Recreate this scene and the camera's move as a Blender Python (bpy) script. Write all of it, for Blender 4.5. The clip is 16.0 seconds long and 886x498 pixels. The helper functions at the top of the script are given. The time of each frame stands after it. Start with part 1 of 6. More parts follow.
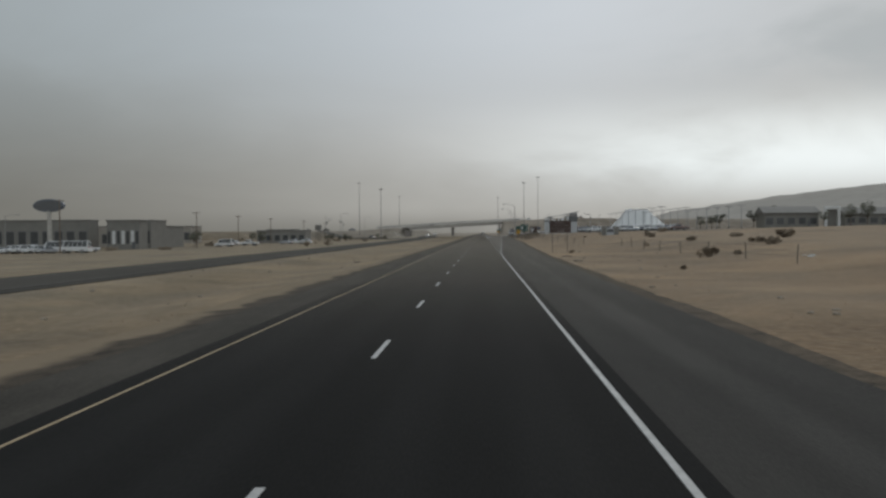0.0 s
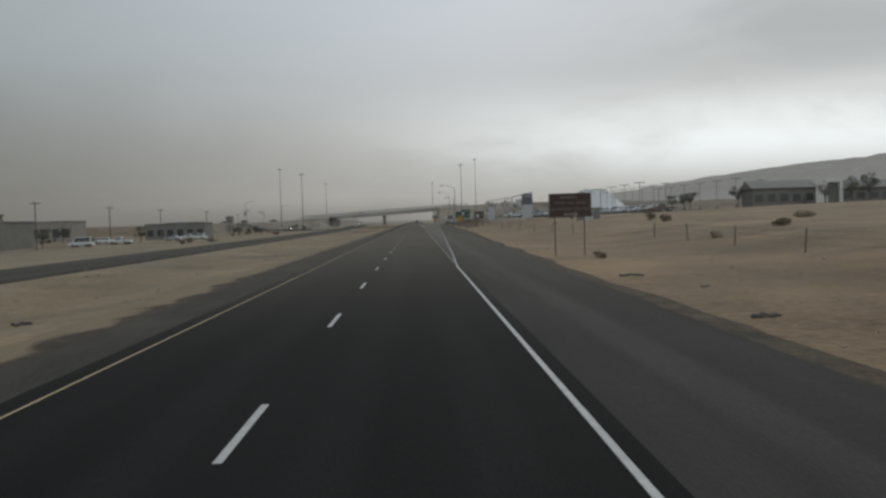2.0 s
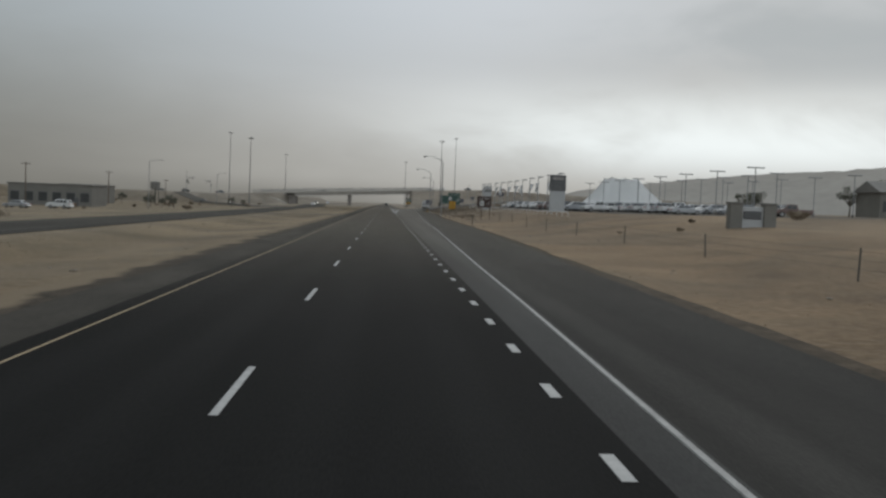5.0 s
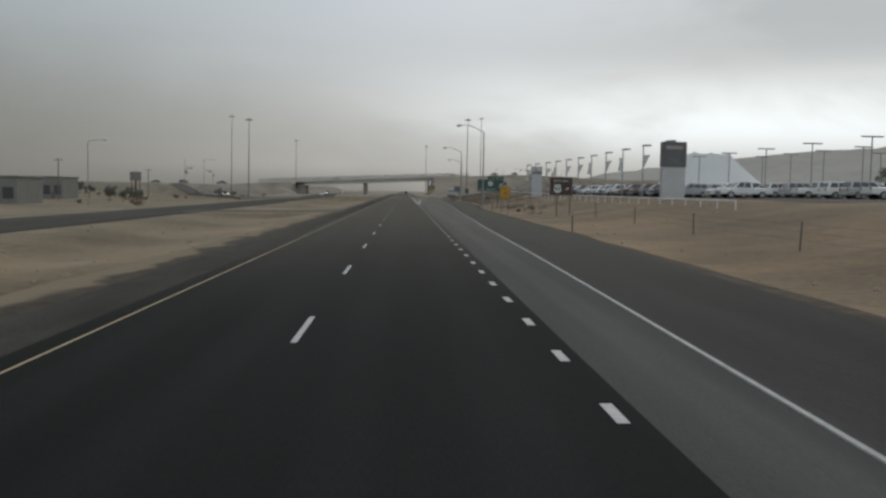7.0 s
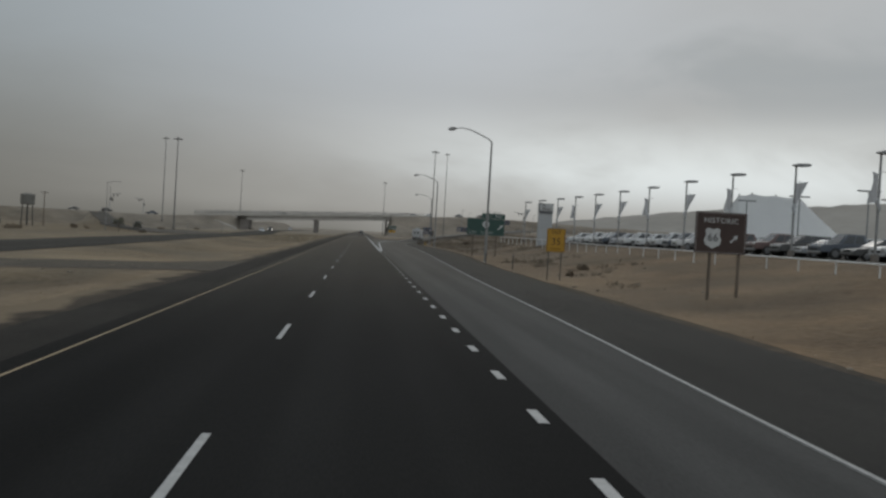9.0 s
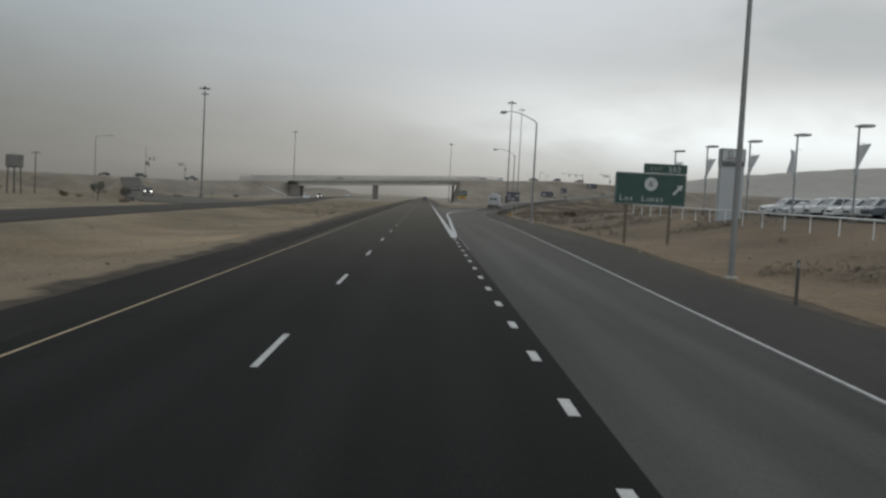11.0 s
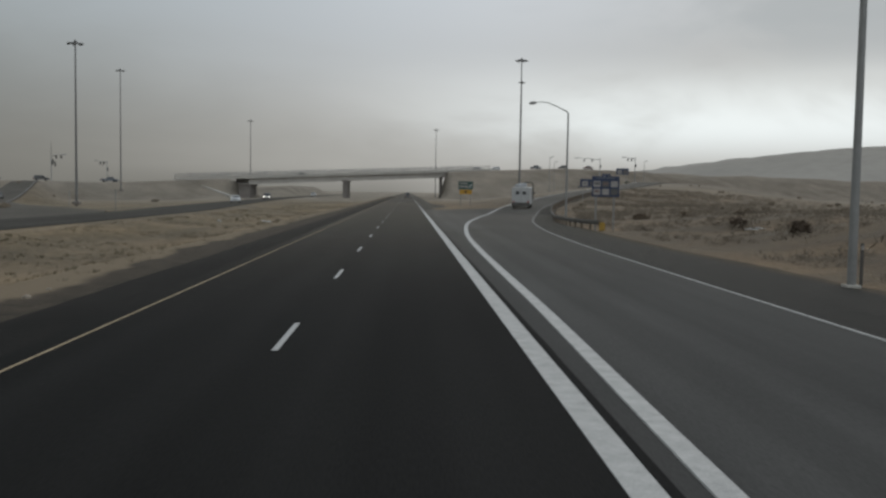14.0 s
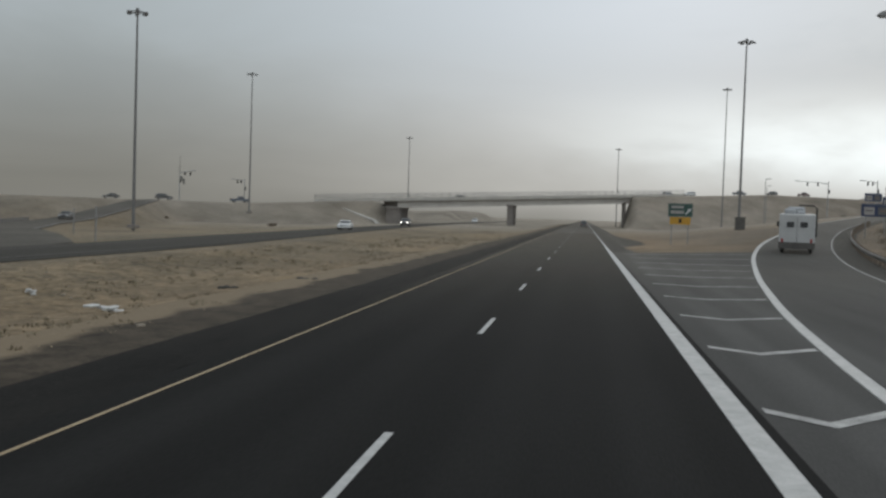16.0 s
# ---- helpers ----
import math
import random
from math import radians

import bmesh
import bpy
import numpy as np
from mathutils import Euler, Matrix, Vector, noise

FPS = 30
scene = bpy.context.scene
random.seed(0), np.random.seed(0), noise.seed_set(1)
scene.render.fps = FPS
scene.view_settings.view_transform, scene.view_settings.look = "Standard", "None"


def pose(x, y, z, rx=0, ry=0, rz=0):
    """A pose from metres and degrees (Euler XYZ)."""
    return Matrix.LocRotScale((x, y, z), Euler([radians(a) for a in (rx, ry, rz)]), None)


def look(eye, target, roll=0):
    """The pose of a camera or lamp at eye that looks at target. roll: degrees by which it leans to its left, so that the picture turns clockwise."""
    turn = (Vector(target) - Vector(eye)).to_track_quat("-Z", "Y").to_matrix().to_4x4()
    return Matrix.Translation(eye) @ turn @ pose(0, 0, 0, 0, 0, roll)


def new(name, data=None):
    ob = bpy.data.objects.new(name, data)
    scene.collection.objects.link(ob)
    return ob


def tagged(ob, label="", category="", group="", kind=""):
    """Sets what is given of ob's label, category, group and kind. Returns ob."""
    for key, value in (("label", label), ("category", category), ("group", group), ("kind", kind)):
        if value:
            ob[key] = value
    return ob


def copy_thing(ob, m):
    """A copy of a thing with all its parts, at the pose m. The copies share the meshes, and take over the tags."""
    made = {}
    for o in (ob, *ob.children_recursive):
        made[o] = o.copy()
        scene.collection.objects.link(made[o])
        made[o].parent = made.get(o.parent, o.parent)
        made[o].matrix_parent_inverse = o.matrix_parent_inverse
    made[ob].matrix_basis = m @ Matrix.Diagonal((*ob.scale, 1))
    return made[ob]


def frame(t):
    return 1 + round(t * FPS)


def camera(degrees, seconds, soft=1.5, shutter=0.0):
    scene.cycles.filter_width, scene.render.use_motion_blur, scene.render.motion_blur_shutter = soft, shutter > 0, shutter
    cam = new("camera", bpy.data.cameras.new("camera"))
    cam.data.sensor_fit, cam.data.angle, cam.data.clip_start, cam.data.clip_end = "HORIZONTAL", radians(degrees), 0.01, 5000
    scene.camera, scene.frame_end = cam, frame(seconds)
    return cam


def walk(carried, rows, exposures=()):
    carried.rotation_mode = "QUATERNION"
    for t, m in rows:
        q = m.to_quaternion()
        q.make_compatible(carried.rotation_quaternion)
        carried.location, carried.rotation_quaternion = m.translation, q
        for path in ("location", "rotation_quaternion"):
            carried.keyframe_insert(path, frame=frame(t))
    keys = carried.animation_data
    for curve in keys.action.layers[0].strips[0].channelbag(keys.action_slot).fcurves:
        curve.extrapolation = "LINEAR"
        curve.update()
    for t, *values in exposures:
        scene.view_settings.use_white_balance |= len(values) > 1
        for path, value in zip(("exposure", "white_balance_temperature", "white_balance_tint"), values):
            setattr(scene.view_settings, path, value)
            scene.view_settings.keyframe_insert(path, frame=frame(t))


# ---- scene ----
cam = camera(51.45, 16.0, soft=2.6)

# seconds, x, y, z, yaw to the right, pitch, roll (degrees)
PATH = (
    (0.0, 2.165, -5.712, 2.464, -2.497, -1.029, -0.358),
    (0.5, 2.153, 8.692, 2.458, -1.621, -0.652, 0.346),
    (1.0, 2.247, 22.755, 2.495, -0.910, -1.018, 1.216),
    (1.5, 2.253, 37.197, 2.476, -0.282, -1.659, 2.320),
    (2.0, 2.152, 51.455, 2.463, 1.554, -1.857, -1.762),
    (2.5, 2.047, 65.438, 2.482, 0.829, -1.660, 0.950),
    (3.0, 1.968, 78.809, 2.465, 1.700, -1.134, 1.426),
    (5.5, 1.826, 150.342, 2.450, 3.746, -2.922, 2.399),
    (6.0, 1.793, 164.417, 2.439, 2.939, -2.763, 2.814),
    (6.5, 1.752, 178.609, 2.480, 1.165, -2.878, 1.168),
    (7.0, 1.756, 192.564, 2.470, 2.398, -3.580, 1.118),
    (7.5, 1.786, 206.583, 2.507, 5.616, -1.995, 1.558),
    (8.0, 1.677, 220.578, 2.489, 12.542, -0.002, 1.381),
    (8.5, 1.644, 234.576, 2.442, 12.941, -0.592, 3.515),
    (9.0, 1.602, 248.515, 2.404, 5.188, -0.858, 3.360),
    (9.5, 1.732, 262.353, 2.457, 1.278, -1.360, 4.006),
    (12.0, 2.491, 331.864, 2.516, 1.046, -3.859, 2.133),
    (12.5, 2.521, 345.564, 2.529, 1.060, -3.612, 0.955),
    (13.0, 2.308, 359.769, 2.477, 2.225, -4.875, -1.380),
    (13.5, 2.180, 373.631, 2.530, 3.138, -4.754, 0.988),
    (14.0, 2.080, 387.804, 2.548, 2.230, -3.525, 0.920),
    (14.5, 1.918, 401.958, 2.526, 3.859, -3.249, 4.149),
    (15.0, 1.892, 416.024, 2.489, 0.388, -1.704, 1.828),
    (15.5, 1.884, 429.986, 2.531, -9.842, -1.202, 2.909),
    (16.0, 2.085, 444.066, 2.476, -8.674, -2.106, 1.890),
)


def aim(x, y, z, yaw, pitch, roll):
    a, p = radians(yaw), radians(pitch)
    far = (x + 50 * math.sin(a) * math.cos(p), y + 50 * math.cos(a) * math.cos(p), z + 50 * math.sin(p))
    return look((x, y, z), far, roll)


STOPS = ((0, 0.06), (0.5, 0.12), (1, 0.05), (2, 0.06), (2.5, 0.14), (3, 0.05), (5.5, 0.1), (6, 0.15), (7, 0.18), (7.5, 0.05), (8, -0.28), (8.5, -0.3), (9, -0.2),
         (9.5, 0.03), (12, 0.17), (13, 0.18), (13.5, 0.17), (14, 0.04), (14.5, -0.05), (15, -0.08), (15.5, 0.02), (16, 0.3))
walk(cam, [(row[0], aim(*row[1:])) for row in PATH], STOPS)

# ---- world and light ----
SUN_AZ, SUN_EL = 24.0, 34.0
world = bpy.data.worlds.new("dust_storm_sky")
scene.world = world
world.use_nodes = True
wt = world.node_tree
wt.nodes.clear()


def wnode(kind, **kw):
    n = wt.nodes.new(kind)
    for k, v in kw.items():
        setattr(n, k, v)
    return n


def wmap(src, a, b, c, d, smooth=True):
    n = wnode("ShaderNodeMapRange", interpolation_type="SMOOTHSTEP" if smooth else "LINEAR")
    wt.links.new(src, n.inputs[0])
    for i, v in enumerate((a, b, c, d)):
        n.inputs[i + 1].default_value = v
    return n.outputs[0]


def wmath(op, a, b):
    n = wnode("ShaderNodeMath", operation=op)
    for i, v in enumerate((a, b)):
        if isinstance(v, (int, float)):
            n.inputs[i].default_value = v
        else:
            wt.links.new(v, n.inputs[i])
    return n.outputs[0]


def wmix(fac, a, b):
    n = wnode("ShaderNodeMix", data_type="RGBA")
    wt.links.new(fac, n.inputs[0])
    for i, v in ((6, a), (7, b)):
        if isinstance(v, tuple):
            n.inputs[i].default_value = (*v, 1)
        else:
            wt.links.new(v, n.inputs[i])
    return n.outputs[2]


coord = wnode("ShaderNodeTexCoord")
axes = wnode("ShaderNodeSeparateXYZ")
wt.links.new(coord.outputs["Generated"], axes.inputs[0])
DX, DY, DZ = axes.outputs
# cloud deck: long soft streaks and a few larger lumps
stretch = wnode("ShaderNodeMapping")
stretch.inputs["Scale"].default_value = (2.4, 2.4, 7.5)
wt.links.new(coord.outputs["Generated"], stretch.inputs[0])
cloud = wnode("ShaderNodeTexNoise")
cloud.inputs["Scale"].default_value = 1.5
cloud.inputs["Detail"].default_value = 5
cloud.inputs["Roughness"].default_value = 0.52
cloud.inputs["Distortion"].default_value = 0.5
wt.links.new(stretch.outputs[0], cloud.inputs["Vector"])
CL = cloud.outputs["Fac"]
# dust makes the western side dull, the deck above it is pale blue grey
side = wmap(DX, -0.52, 0.10, 0.0, 1.0)
low = wmix(side, (0.175, 0.168, 0.147), (0.415, 0.40, 0.372))
high = wmix(side, (0.33, 0.36, 0.37), (0.53, 0.565, 0.605))
high = wmix(wmap(DX, 0.08, 0.42, 0.0, 1.0), high, (0.42, 0.452, 0.48))
lift = wmap(DZ, 0.0, 0.24, 0.0, 1.0)
deck = wmix(lift, low, high)
# the break in the clouds low in the north-east
band = wmath("MULTIPLY", wmap(DZ, 0.015, 0.075, 0.0, 1.0), wmap(DZ, 0.075, 0.16, 1.0, 0.0))
band = wmath("MULTIPLY", band, wmap(DX, -0.14, 0.30, 0.0, 1.0))
band = wmath("MULTIPLY", band, wmap(CL, 0.30, 0.58, 0.45, 1.0))
deck = wmix(band, deck, (0.80, 0.84, 0.84))
murk = wmath("MULTIPLY", wmap(DZ, -0.002, 0.028, 0.75, 0.0), wmap(DX, -0.05, 0.12, 1.0, 0.0))
deck = wmix(murk, deck, (0.19, 0.182, 0.162))
# heavier grey clouds high on the right
heavy = wmath("MULTIPLY", wmap(CL, 0.42, 0.66, 0.0, 0.85), wmap(DZ, 0.10, 0.19, 0.0, 1.0))
heavy = wmath("MULTIPLY", heavy, wmap(DX, 0.05, 0.4, 0.25, 1.0))
deck = wmix(heavy, deck, (0.30, 0.335, 0.36))
# the unseen southern sky is made brighter to lift the south-facing sides
shade = wmath("MULTIPLY", wmap(CL, 0.25, 0.75, 0.93, 1.06), wmap(DY, 0.45, -0.55, 1.0, 1.55))
tone = wnode("ShaderNodeVectorMath", operation="SCALE")
wt.links.new(deck, tone.inputs[0])
wt.links.new(shade, tone.inputs["Scale"])
bg = wnode("ShaderNodeBackground")
bg.inputs["Strength"].default_value = 0.97
tint = wnode("ShaderNodeVectorMath", operation="MULTIPLY")
tint.inputs[1].default_value = (0.975, 1.0, 1.015)
wt.links.new(tone.outputs[0], tint.inputs[0])
wt.links.new(tint.outputs[0], bg.inputs[0])
sky = wnode("ShaderNodeTexSky", sky_type="NISHITA", sun_disc=False, sun_elevation=radians(SUN_EL),
            sun_rotation=radians(SUN_AZ), dust_density=6.0)
clear = wnode("ShaderNodeBackground")
clear.inputs["Strength"].default_value = 0.004
wt.links.new(sky.outputs[0], clear.inputs[0])
both = wnode("ShaderNodeAddShader")
wt.links.new(bg.outputs[0], both.inputs[0])
wt.links.new(clear.outputs[0], both.inputs[1])
out = wnode("ShaderNodeOutputWorld")
wt.links.new(both.outputs[0], out.inputs[0])

sun = new("sun", bpy.data.lights.new("sun", "SUN"))
sun.data.energy, sun.data.angle, sun.data.color = 0.5, radians(25), (1.0, 0.97, 0.92)
_a, _e = radians(SUN_AZ), radians(SUN_EL)
sun.matrix_world = look((0, 0, 60), (-60 * math.sin(_a) * math.cos(_e), -60 * math.cos(_a) * math.cos(_e), 60 - 60 * math.sin(_e)))


# ---- materials ----
def material(name, dark, light, scale=1.0, fine=30.0, rough=0.8, bump=0.0, metal=0.0, spec=0.3, sheen=0.0,
             sheen_tint=(0.5, 0.46, 0.4), coat=0.0, sheen_rough=0.2, random_tint=0.0, stretch=(1, 1, 1), contrast=0.5):
    m = bpy.data.materials.new(name)
    m.use_nodes = True
    t = m.node_tree
    b = t.nodes["Principled BSDF"]
    c = t.nodes.new("ShaderNodeTexCoord")
    mp = t.nodes.new("ShaderNodeMapping")
    mp.inputs["Scale"].default_value = stretch
    t.links.new(c.outputs["Object"], mp.inputs[0])
    big, small = t.nodes.new("ShaderNodeTexNoise"), t.nodes.new("ShaderNodeTexNoise")
    for n, s, d in ((big, scale, 4), (small, fine, 3)):
        n.inputs["Scale"].default_value = s
        n.inputs["Detail"].default_value = d
        n.inputs["Roughness"].default_value = 0.6
        t.links.new(mp.outputs[0], n.inputs["Vector"])
    add = t.nodes.new("ShaderNodeMix")
    add.data_type = "FLOAT"
    add.inputs[0].default_value = 0.42
    t.links.new(big.outputs["Fac"], add.inputs[2])
    t.links.new(small.outputs["Fac"], add.inputs[3])
    ramp = t.nodes.new("ShaderNodeValToRGB")
    ramp.color_ramp.elements[0].position, ramp.color_ramp.elements[1].position = 0.5 - contrast / 2.6, 0.5 + contrast / 2.6
    ramp.color_ramp.elements[0].color, ramp.color_ramp.elements[1].color = (*dark, 1), (*light, 1)
    t.links.new(add.outputs[0], ramp.inputs[0])
    col = ramp.outputs[0]
    if random_tint:
        info = t.nodes.new("ShaderNodeObjectInfo")
        hsv = t.nodes.new("ShaderNodeHueSaturation")
        r = t.nodes.new("ShaderNodeMapRange")
        r.inputs[3].default_value, r.inputs[4].default_value = 1 - random_tint, 1 + random_tint
        t.links.new(info.outputs["Random"], r.inputs[0])
        t.links.new(r.outputs[0], hsv.inputs["Value"])
        t.links.new(col, hsv.inputs["Color"])
        col = hsv.outputs[0]
    t.links.new(col, b.inputs["Base Color"])
    b.inputs["Roughness"].default_value = rough
    b.inputs["Metallic"].default_value = metal
    b.inputs["Specular IOR Level"].default_value = spec
    b.inputs["Sheen Weight"].default_value = sheen
    b.inputs["Sheen Roughness"].default_value = sheen_rough
    b.inputs["Sheen Tint"].default_value = (*sheen_tint, 1)
    b.inputs["Coat Weight"].default_value = coat
    if bump:
        bp = t.nodes.new("ShaderNodeBump")
        bp.inputs["Strength"].default_value = bump
        bp.inputs["Distance"].default_value = 0.02
        t.links.new(small.outputs["Fac"], bp.inputs["Height"])
        t.links.new(bp.outputs[0], b.inputs["Normal"])
    return m


ASPHALT = material("new_asphalt", (0.0097, 0.0096, 0.0093), (0.0218, 0.0215, 0.0208), 0.25, 40, 0.9, 0.3, spec=0.04, sheen=0.95, sheen_rough=0.09, stretch=(1, 0.12, 1))
# dusty lot asphalt; on the far roads its paleness is painted haze
DUSTY_HAZY_ASPHALT = material("dusty_hazy_asphalt", (0.050, 0.047, 0.043), (0.115, 0.106, 0.094), 0.2, 20, 0.9, 0.3, spec=0.04, sheen=0.42, sheen_rough=0.09, stretch=(0.5, 0.2, 1))
OLD_ASPHALT = material("worn_asphalt", (0.046, 0.045, 0.0435), (0.089, 0.087, 0.083), 0.35, 60, 0.9, 0.1, spec=0.06, sheen=0.85, sheen_rough=0.09, stretch=(1, 0.12, 1))
SHOULDER = material("shoulder_asphalt", (0.030, 0.029, 0.027), (0.056, 0.053, 0.048), 0.35, 35, 0.9, 0.4, spec=0.06, sheen=0.65, sheen_rough=0.09, stretch=(1, 0.2, 1))
BLACK_SHOULDER = material("black_shoulder_asphalt", (0.011, 0.0107, 0.0104), (0.027, 0.0255, 0.0235), 0.5, 26, 0.9, 0.5, spec=0.04, sheen=0.36, sheen_rough=0.09, stretch=(1, 0.3, 1))
OPPOSITE = material("dusty_grey_asphalt", (0.028, 0.027, 0.025), (0.056, 0.053, 0.048), 0.2, 20, 0.9, 0.3, spec=0.04, sheen=0.22, sheen_rough=0.09, stretch=(0.5, 0.2, 1))
GRAVEL = material("gravel_edge", (0.018, 0.0155, 0.013), (0.125, 0.098, 0.070), 1.1, 8, 0.9, 0.8, spec=0.06, sheen=0.2, sheen_rough=0.12)
GRAVEL_WEST = material("gravel_under_blown_sand", (0.020, 0.0175, 0.015), (0.095, 0.077, 0.058), 1.3, 9, 0.9, 0.8, spec=0.06, sheen=0.2, sheen_rough=0.12)
TRACK = material("packed_gravel_track", (0.045, 0.040, 0.034), (0.125, 0.106, 0.084), 0.7, 8, 0.9, 0.6, spec=0.06, sheen=0.3, sheen_rough=0.12)
SAND = material("sand_and_dry_grass", (0.126, 0.088, 0.057), (0.305, 0.224, 0.146), 0.09, 3.0, 0.95, 0.6, spec=0.05, sheen=0.5, sheen_rough=0.13, contrast=0.42)


def wheel_paths(m, tracks, gain):
    """Traffic polishes the wheel paths: long faint bands along the road, broken up by noise."""
    t = m.node_tree
    b = t.nodes["Principled BSDF"]
    src = b.inputs["Base Color"].links[0].from_socket
    c, x, nz, mp = (t.nodes.new(n) for n in ("ShaderNodeTexCoord", "ShaderNodeSeparateXYZ", "ShaderNodeTexNoise", "ShaderNodeMapping"))
    t.links.new(c.outputs["Object"], x.inputs[0])
    mp.inputs["Scale"].default_value = (1.1, 0.035, 1.0)
    t.links.new(c.outputs["Object"], mp.inputs[0])
    t.links.new(mp.outputs[0], nz.inputs["Vector"])
    nz.inputs["Scale"].default_value, nz.inputs["Detail"].default_value = 1.0, 6
    total = None
    for mid in tracks:
        d, a, k = (t.nodes.new(n) for n in ("ShaderNodeMath", "ShaderNodeMath", "ShaderNodeMapRange"))
        d.operation, a.operation = "SUBTRACT", "ABSOLUTE"
        t.links.new(x.outputs[0], d.inputs[0])
        d.inputs[1].default_value = mid
        t.links.new(d.outputs[0], a.inputs[0])
        t.links.new(a.outputs[0], k.inputs[0])
        for i, v in enumerate((0.15, 0.6, 1.0, 0.0)):
            k.inputs[i + 1].default_value = v
        k.interpolation_type = "SMOOTHSTEP"
        if total is None:
            total = k.outputs[0]
        else:
            g = t.nodes.new("ShaderNodeMath")
            t.links.new(total, g.inputs[0])
            t.links.new(k.outputs[0], g.inputs[1])
            total = g.outputs[0]
    p, q, mul = t.nodes.new("ShaderNodeMath"), t.nodes.new("ShaderNodeMapRange"), t.nodes.new("ShaderNodeVectorMath")
    p.operation, mul.operation = "MULTIPLY_ADD", "SCALE"
    t.links.new(nz.outputs["Fac"], p.inputs[0])
    p.inputs[1].default_value = 1.6
    t.links.new(total, p.inputs[2])
    t.links.new(p.outputs[0], q.inputs[0])
    for i, v in enumerate((0.4, 1.8, 1 - gain, 1 + gain)):
        q.inputs[i + 1].default_value = v
    t.links.new(src, mul.inputs[0])
    t.links.new(q.outputs[0], mul.inputs["Scale"])
    t.links.new(mul.outputs[0], b.inputs["Base Color"])


wheel_paths(ASPHALT, (-2.6, -0.9, 1.15, 2.95), 0.13)
wheel_paths(OLD_ASPHALT, (5.6, 7.3), 0.16)
wheel_paths(SHOULDER, (6.2,), 0.2)


def grassy_west(m, low, high):
    """West of the carriageway the sand carries more dead grass: a duller, greener tone."""
    t = m.node_tree
    b = t.nodes["Principled BSDF"]
    old = b.inputs["Base Color"].links[0].from_node
    r = t.nodes.new("ShaderNodeValToRGB")
    for e, o, c in zip(r.color_ramp.elements, old.color_ramp.elements, (low, high)):
        e.position, e.color = o.position, (*c, 1)
    t.links.new(old.inputs[0].links[0].from_socket, r.inputs[0])
    c, x, k, mix = (t.nodes.new(n) for n in ("ShaderNodeTexCoord", "ShaderNodeSeparateXYZ", "ShaderNodeMapRange", "ShaderNodeMix"))
    t.links.new(c.outputs["Object"], x.inputs[0])
    t.links.new(x.outputs[0], k.inputs[0])
    for i, v in enumerate((-16.0, 10.0, 0.0, 1.0)):
        k.inputs[i + 1].default_value = v
    mix.data_type = "RGBA"
    t.links.new(k.outputs[0], mix.inputs[0])
    t.links.new(r.outputs[0], mix.inputs[6])
    t.links.new(old.outputs[0], mix.inputs[7])
    t.links.new(mix.outputs[2], b.inputs["Base Color"])
    for n in t.nodes:
        if n.type == "BUMP":
            n.inputs["Distance"].default_value = 0.06


grassy_west(SAND, (0.095, 0.077, 0.053), (0.245, 0.199, 0.139))


def scrub_cover(m, low, high):
    """North of the dealer lot brown scrub covers much of the sand in patches."""
    t = m.node_tree
    b = t.nodes["Principled BSDF"]
    src = b.inputs["Base Color"].links[0].from_socket
    old = [n for n in t.nodes if n.type == "VALTORGB"][0]
    r = t.nodes.new("ShaderNodeValToRGB")
    for e, o, c in zip(r.color_ramp.elements, old.color_ramp.elements, (low, high)):
        e.position, e.color = o.position, (*c, 1)
    t.links.new(old.inputs[0].links[0].from_socket, r.inputs[0])
    c, x, mix, nz = (t.nodes.new(n) for n in ("ShaderNodeTexCoord", "ShaderNodeSeparateXYZ", "ShaderNodeMix", "ShaderNodeTexNoise"))
    t.links.new(c.outputs["Object"], x.inputs[0])
    t.links.new(c.outputs["Object"], nz.inputs["Vector"])
    nz.inputs["Scale"].default_value, nz.inputs["Detail"].default_value = 0.16, 5

    def span(sock, a, e, lo, hi):
        k = t.nodes.new("ShaderNodeMapRange")
        t.links.new(sock, k.inputs[0])
        for i, v in enumerate((a, e, lo, hi)):
            k.inputs[i + 1].default_value = v
        return k.outputs[0]

    def times(p, q):
        k = t.nodes.new("ShaderNodeMath")
        k.operation = "MULTIPLY"
        t.links.new(p, k.inputs[0])
        t.links.new(q, k.inputs[1])
        return k.outputs[0]
    north = t.nodes.new("ShaderNodeMath")
    north.operation = "MAXIMUM"
    t.links.new(span(x.outputs[1], 590, 680, 1, 0), north.inputs[0])
    t.links.new(span(x.outputs[0], 62, 110, 0, 0.5), north.inputs[1])
    fac = times(times(times(span(x.outputs[1], 270, 420, 0.3, 1), north.outputs[0]), span(x.outputs[0], 7, 18, 0.1, 1)), span(nz.outputs["Fac"], 0.38, 0.58, 0.45, 1.0))
    mix.data_type = "RGBA"
    t.links.new(fac, mix.inputs[0])
    t.links.new(src, mix.inputs[6])
    t.links.new(r.outputs[0], mix.inputs[7])
    t.links.new(mix.outputs[2], b.inputs["Base Color"])


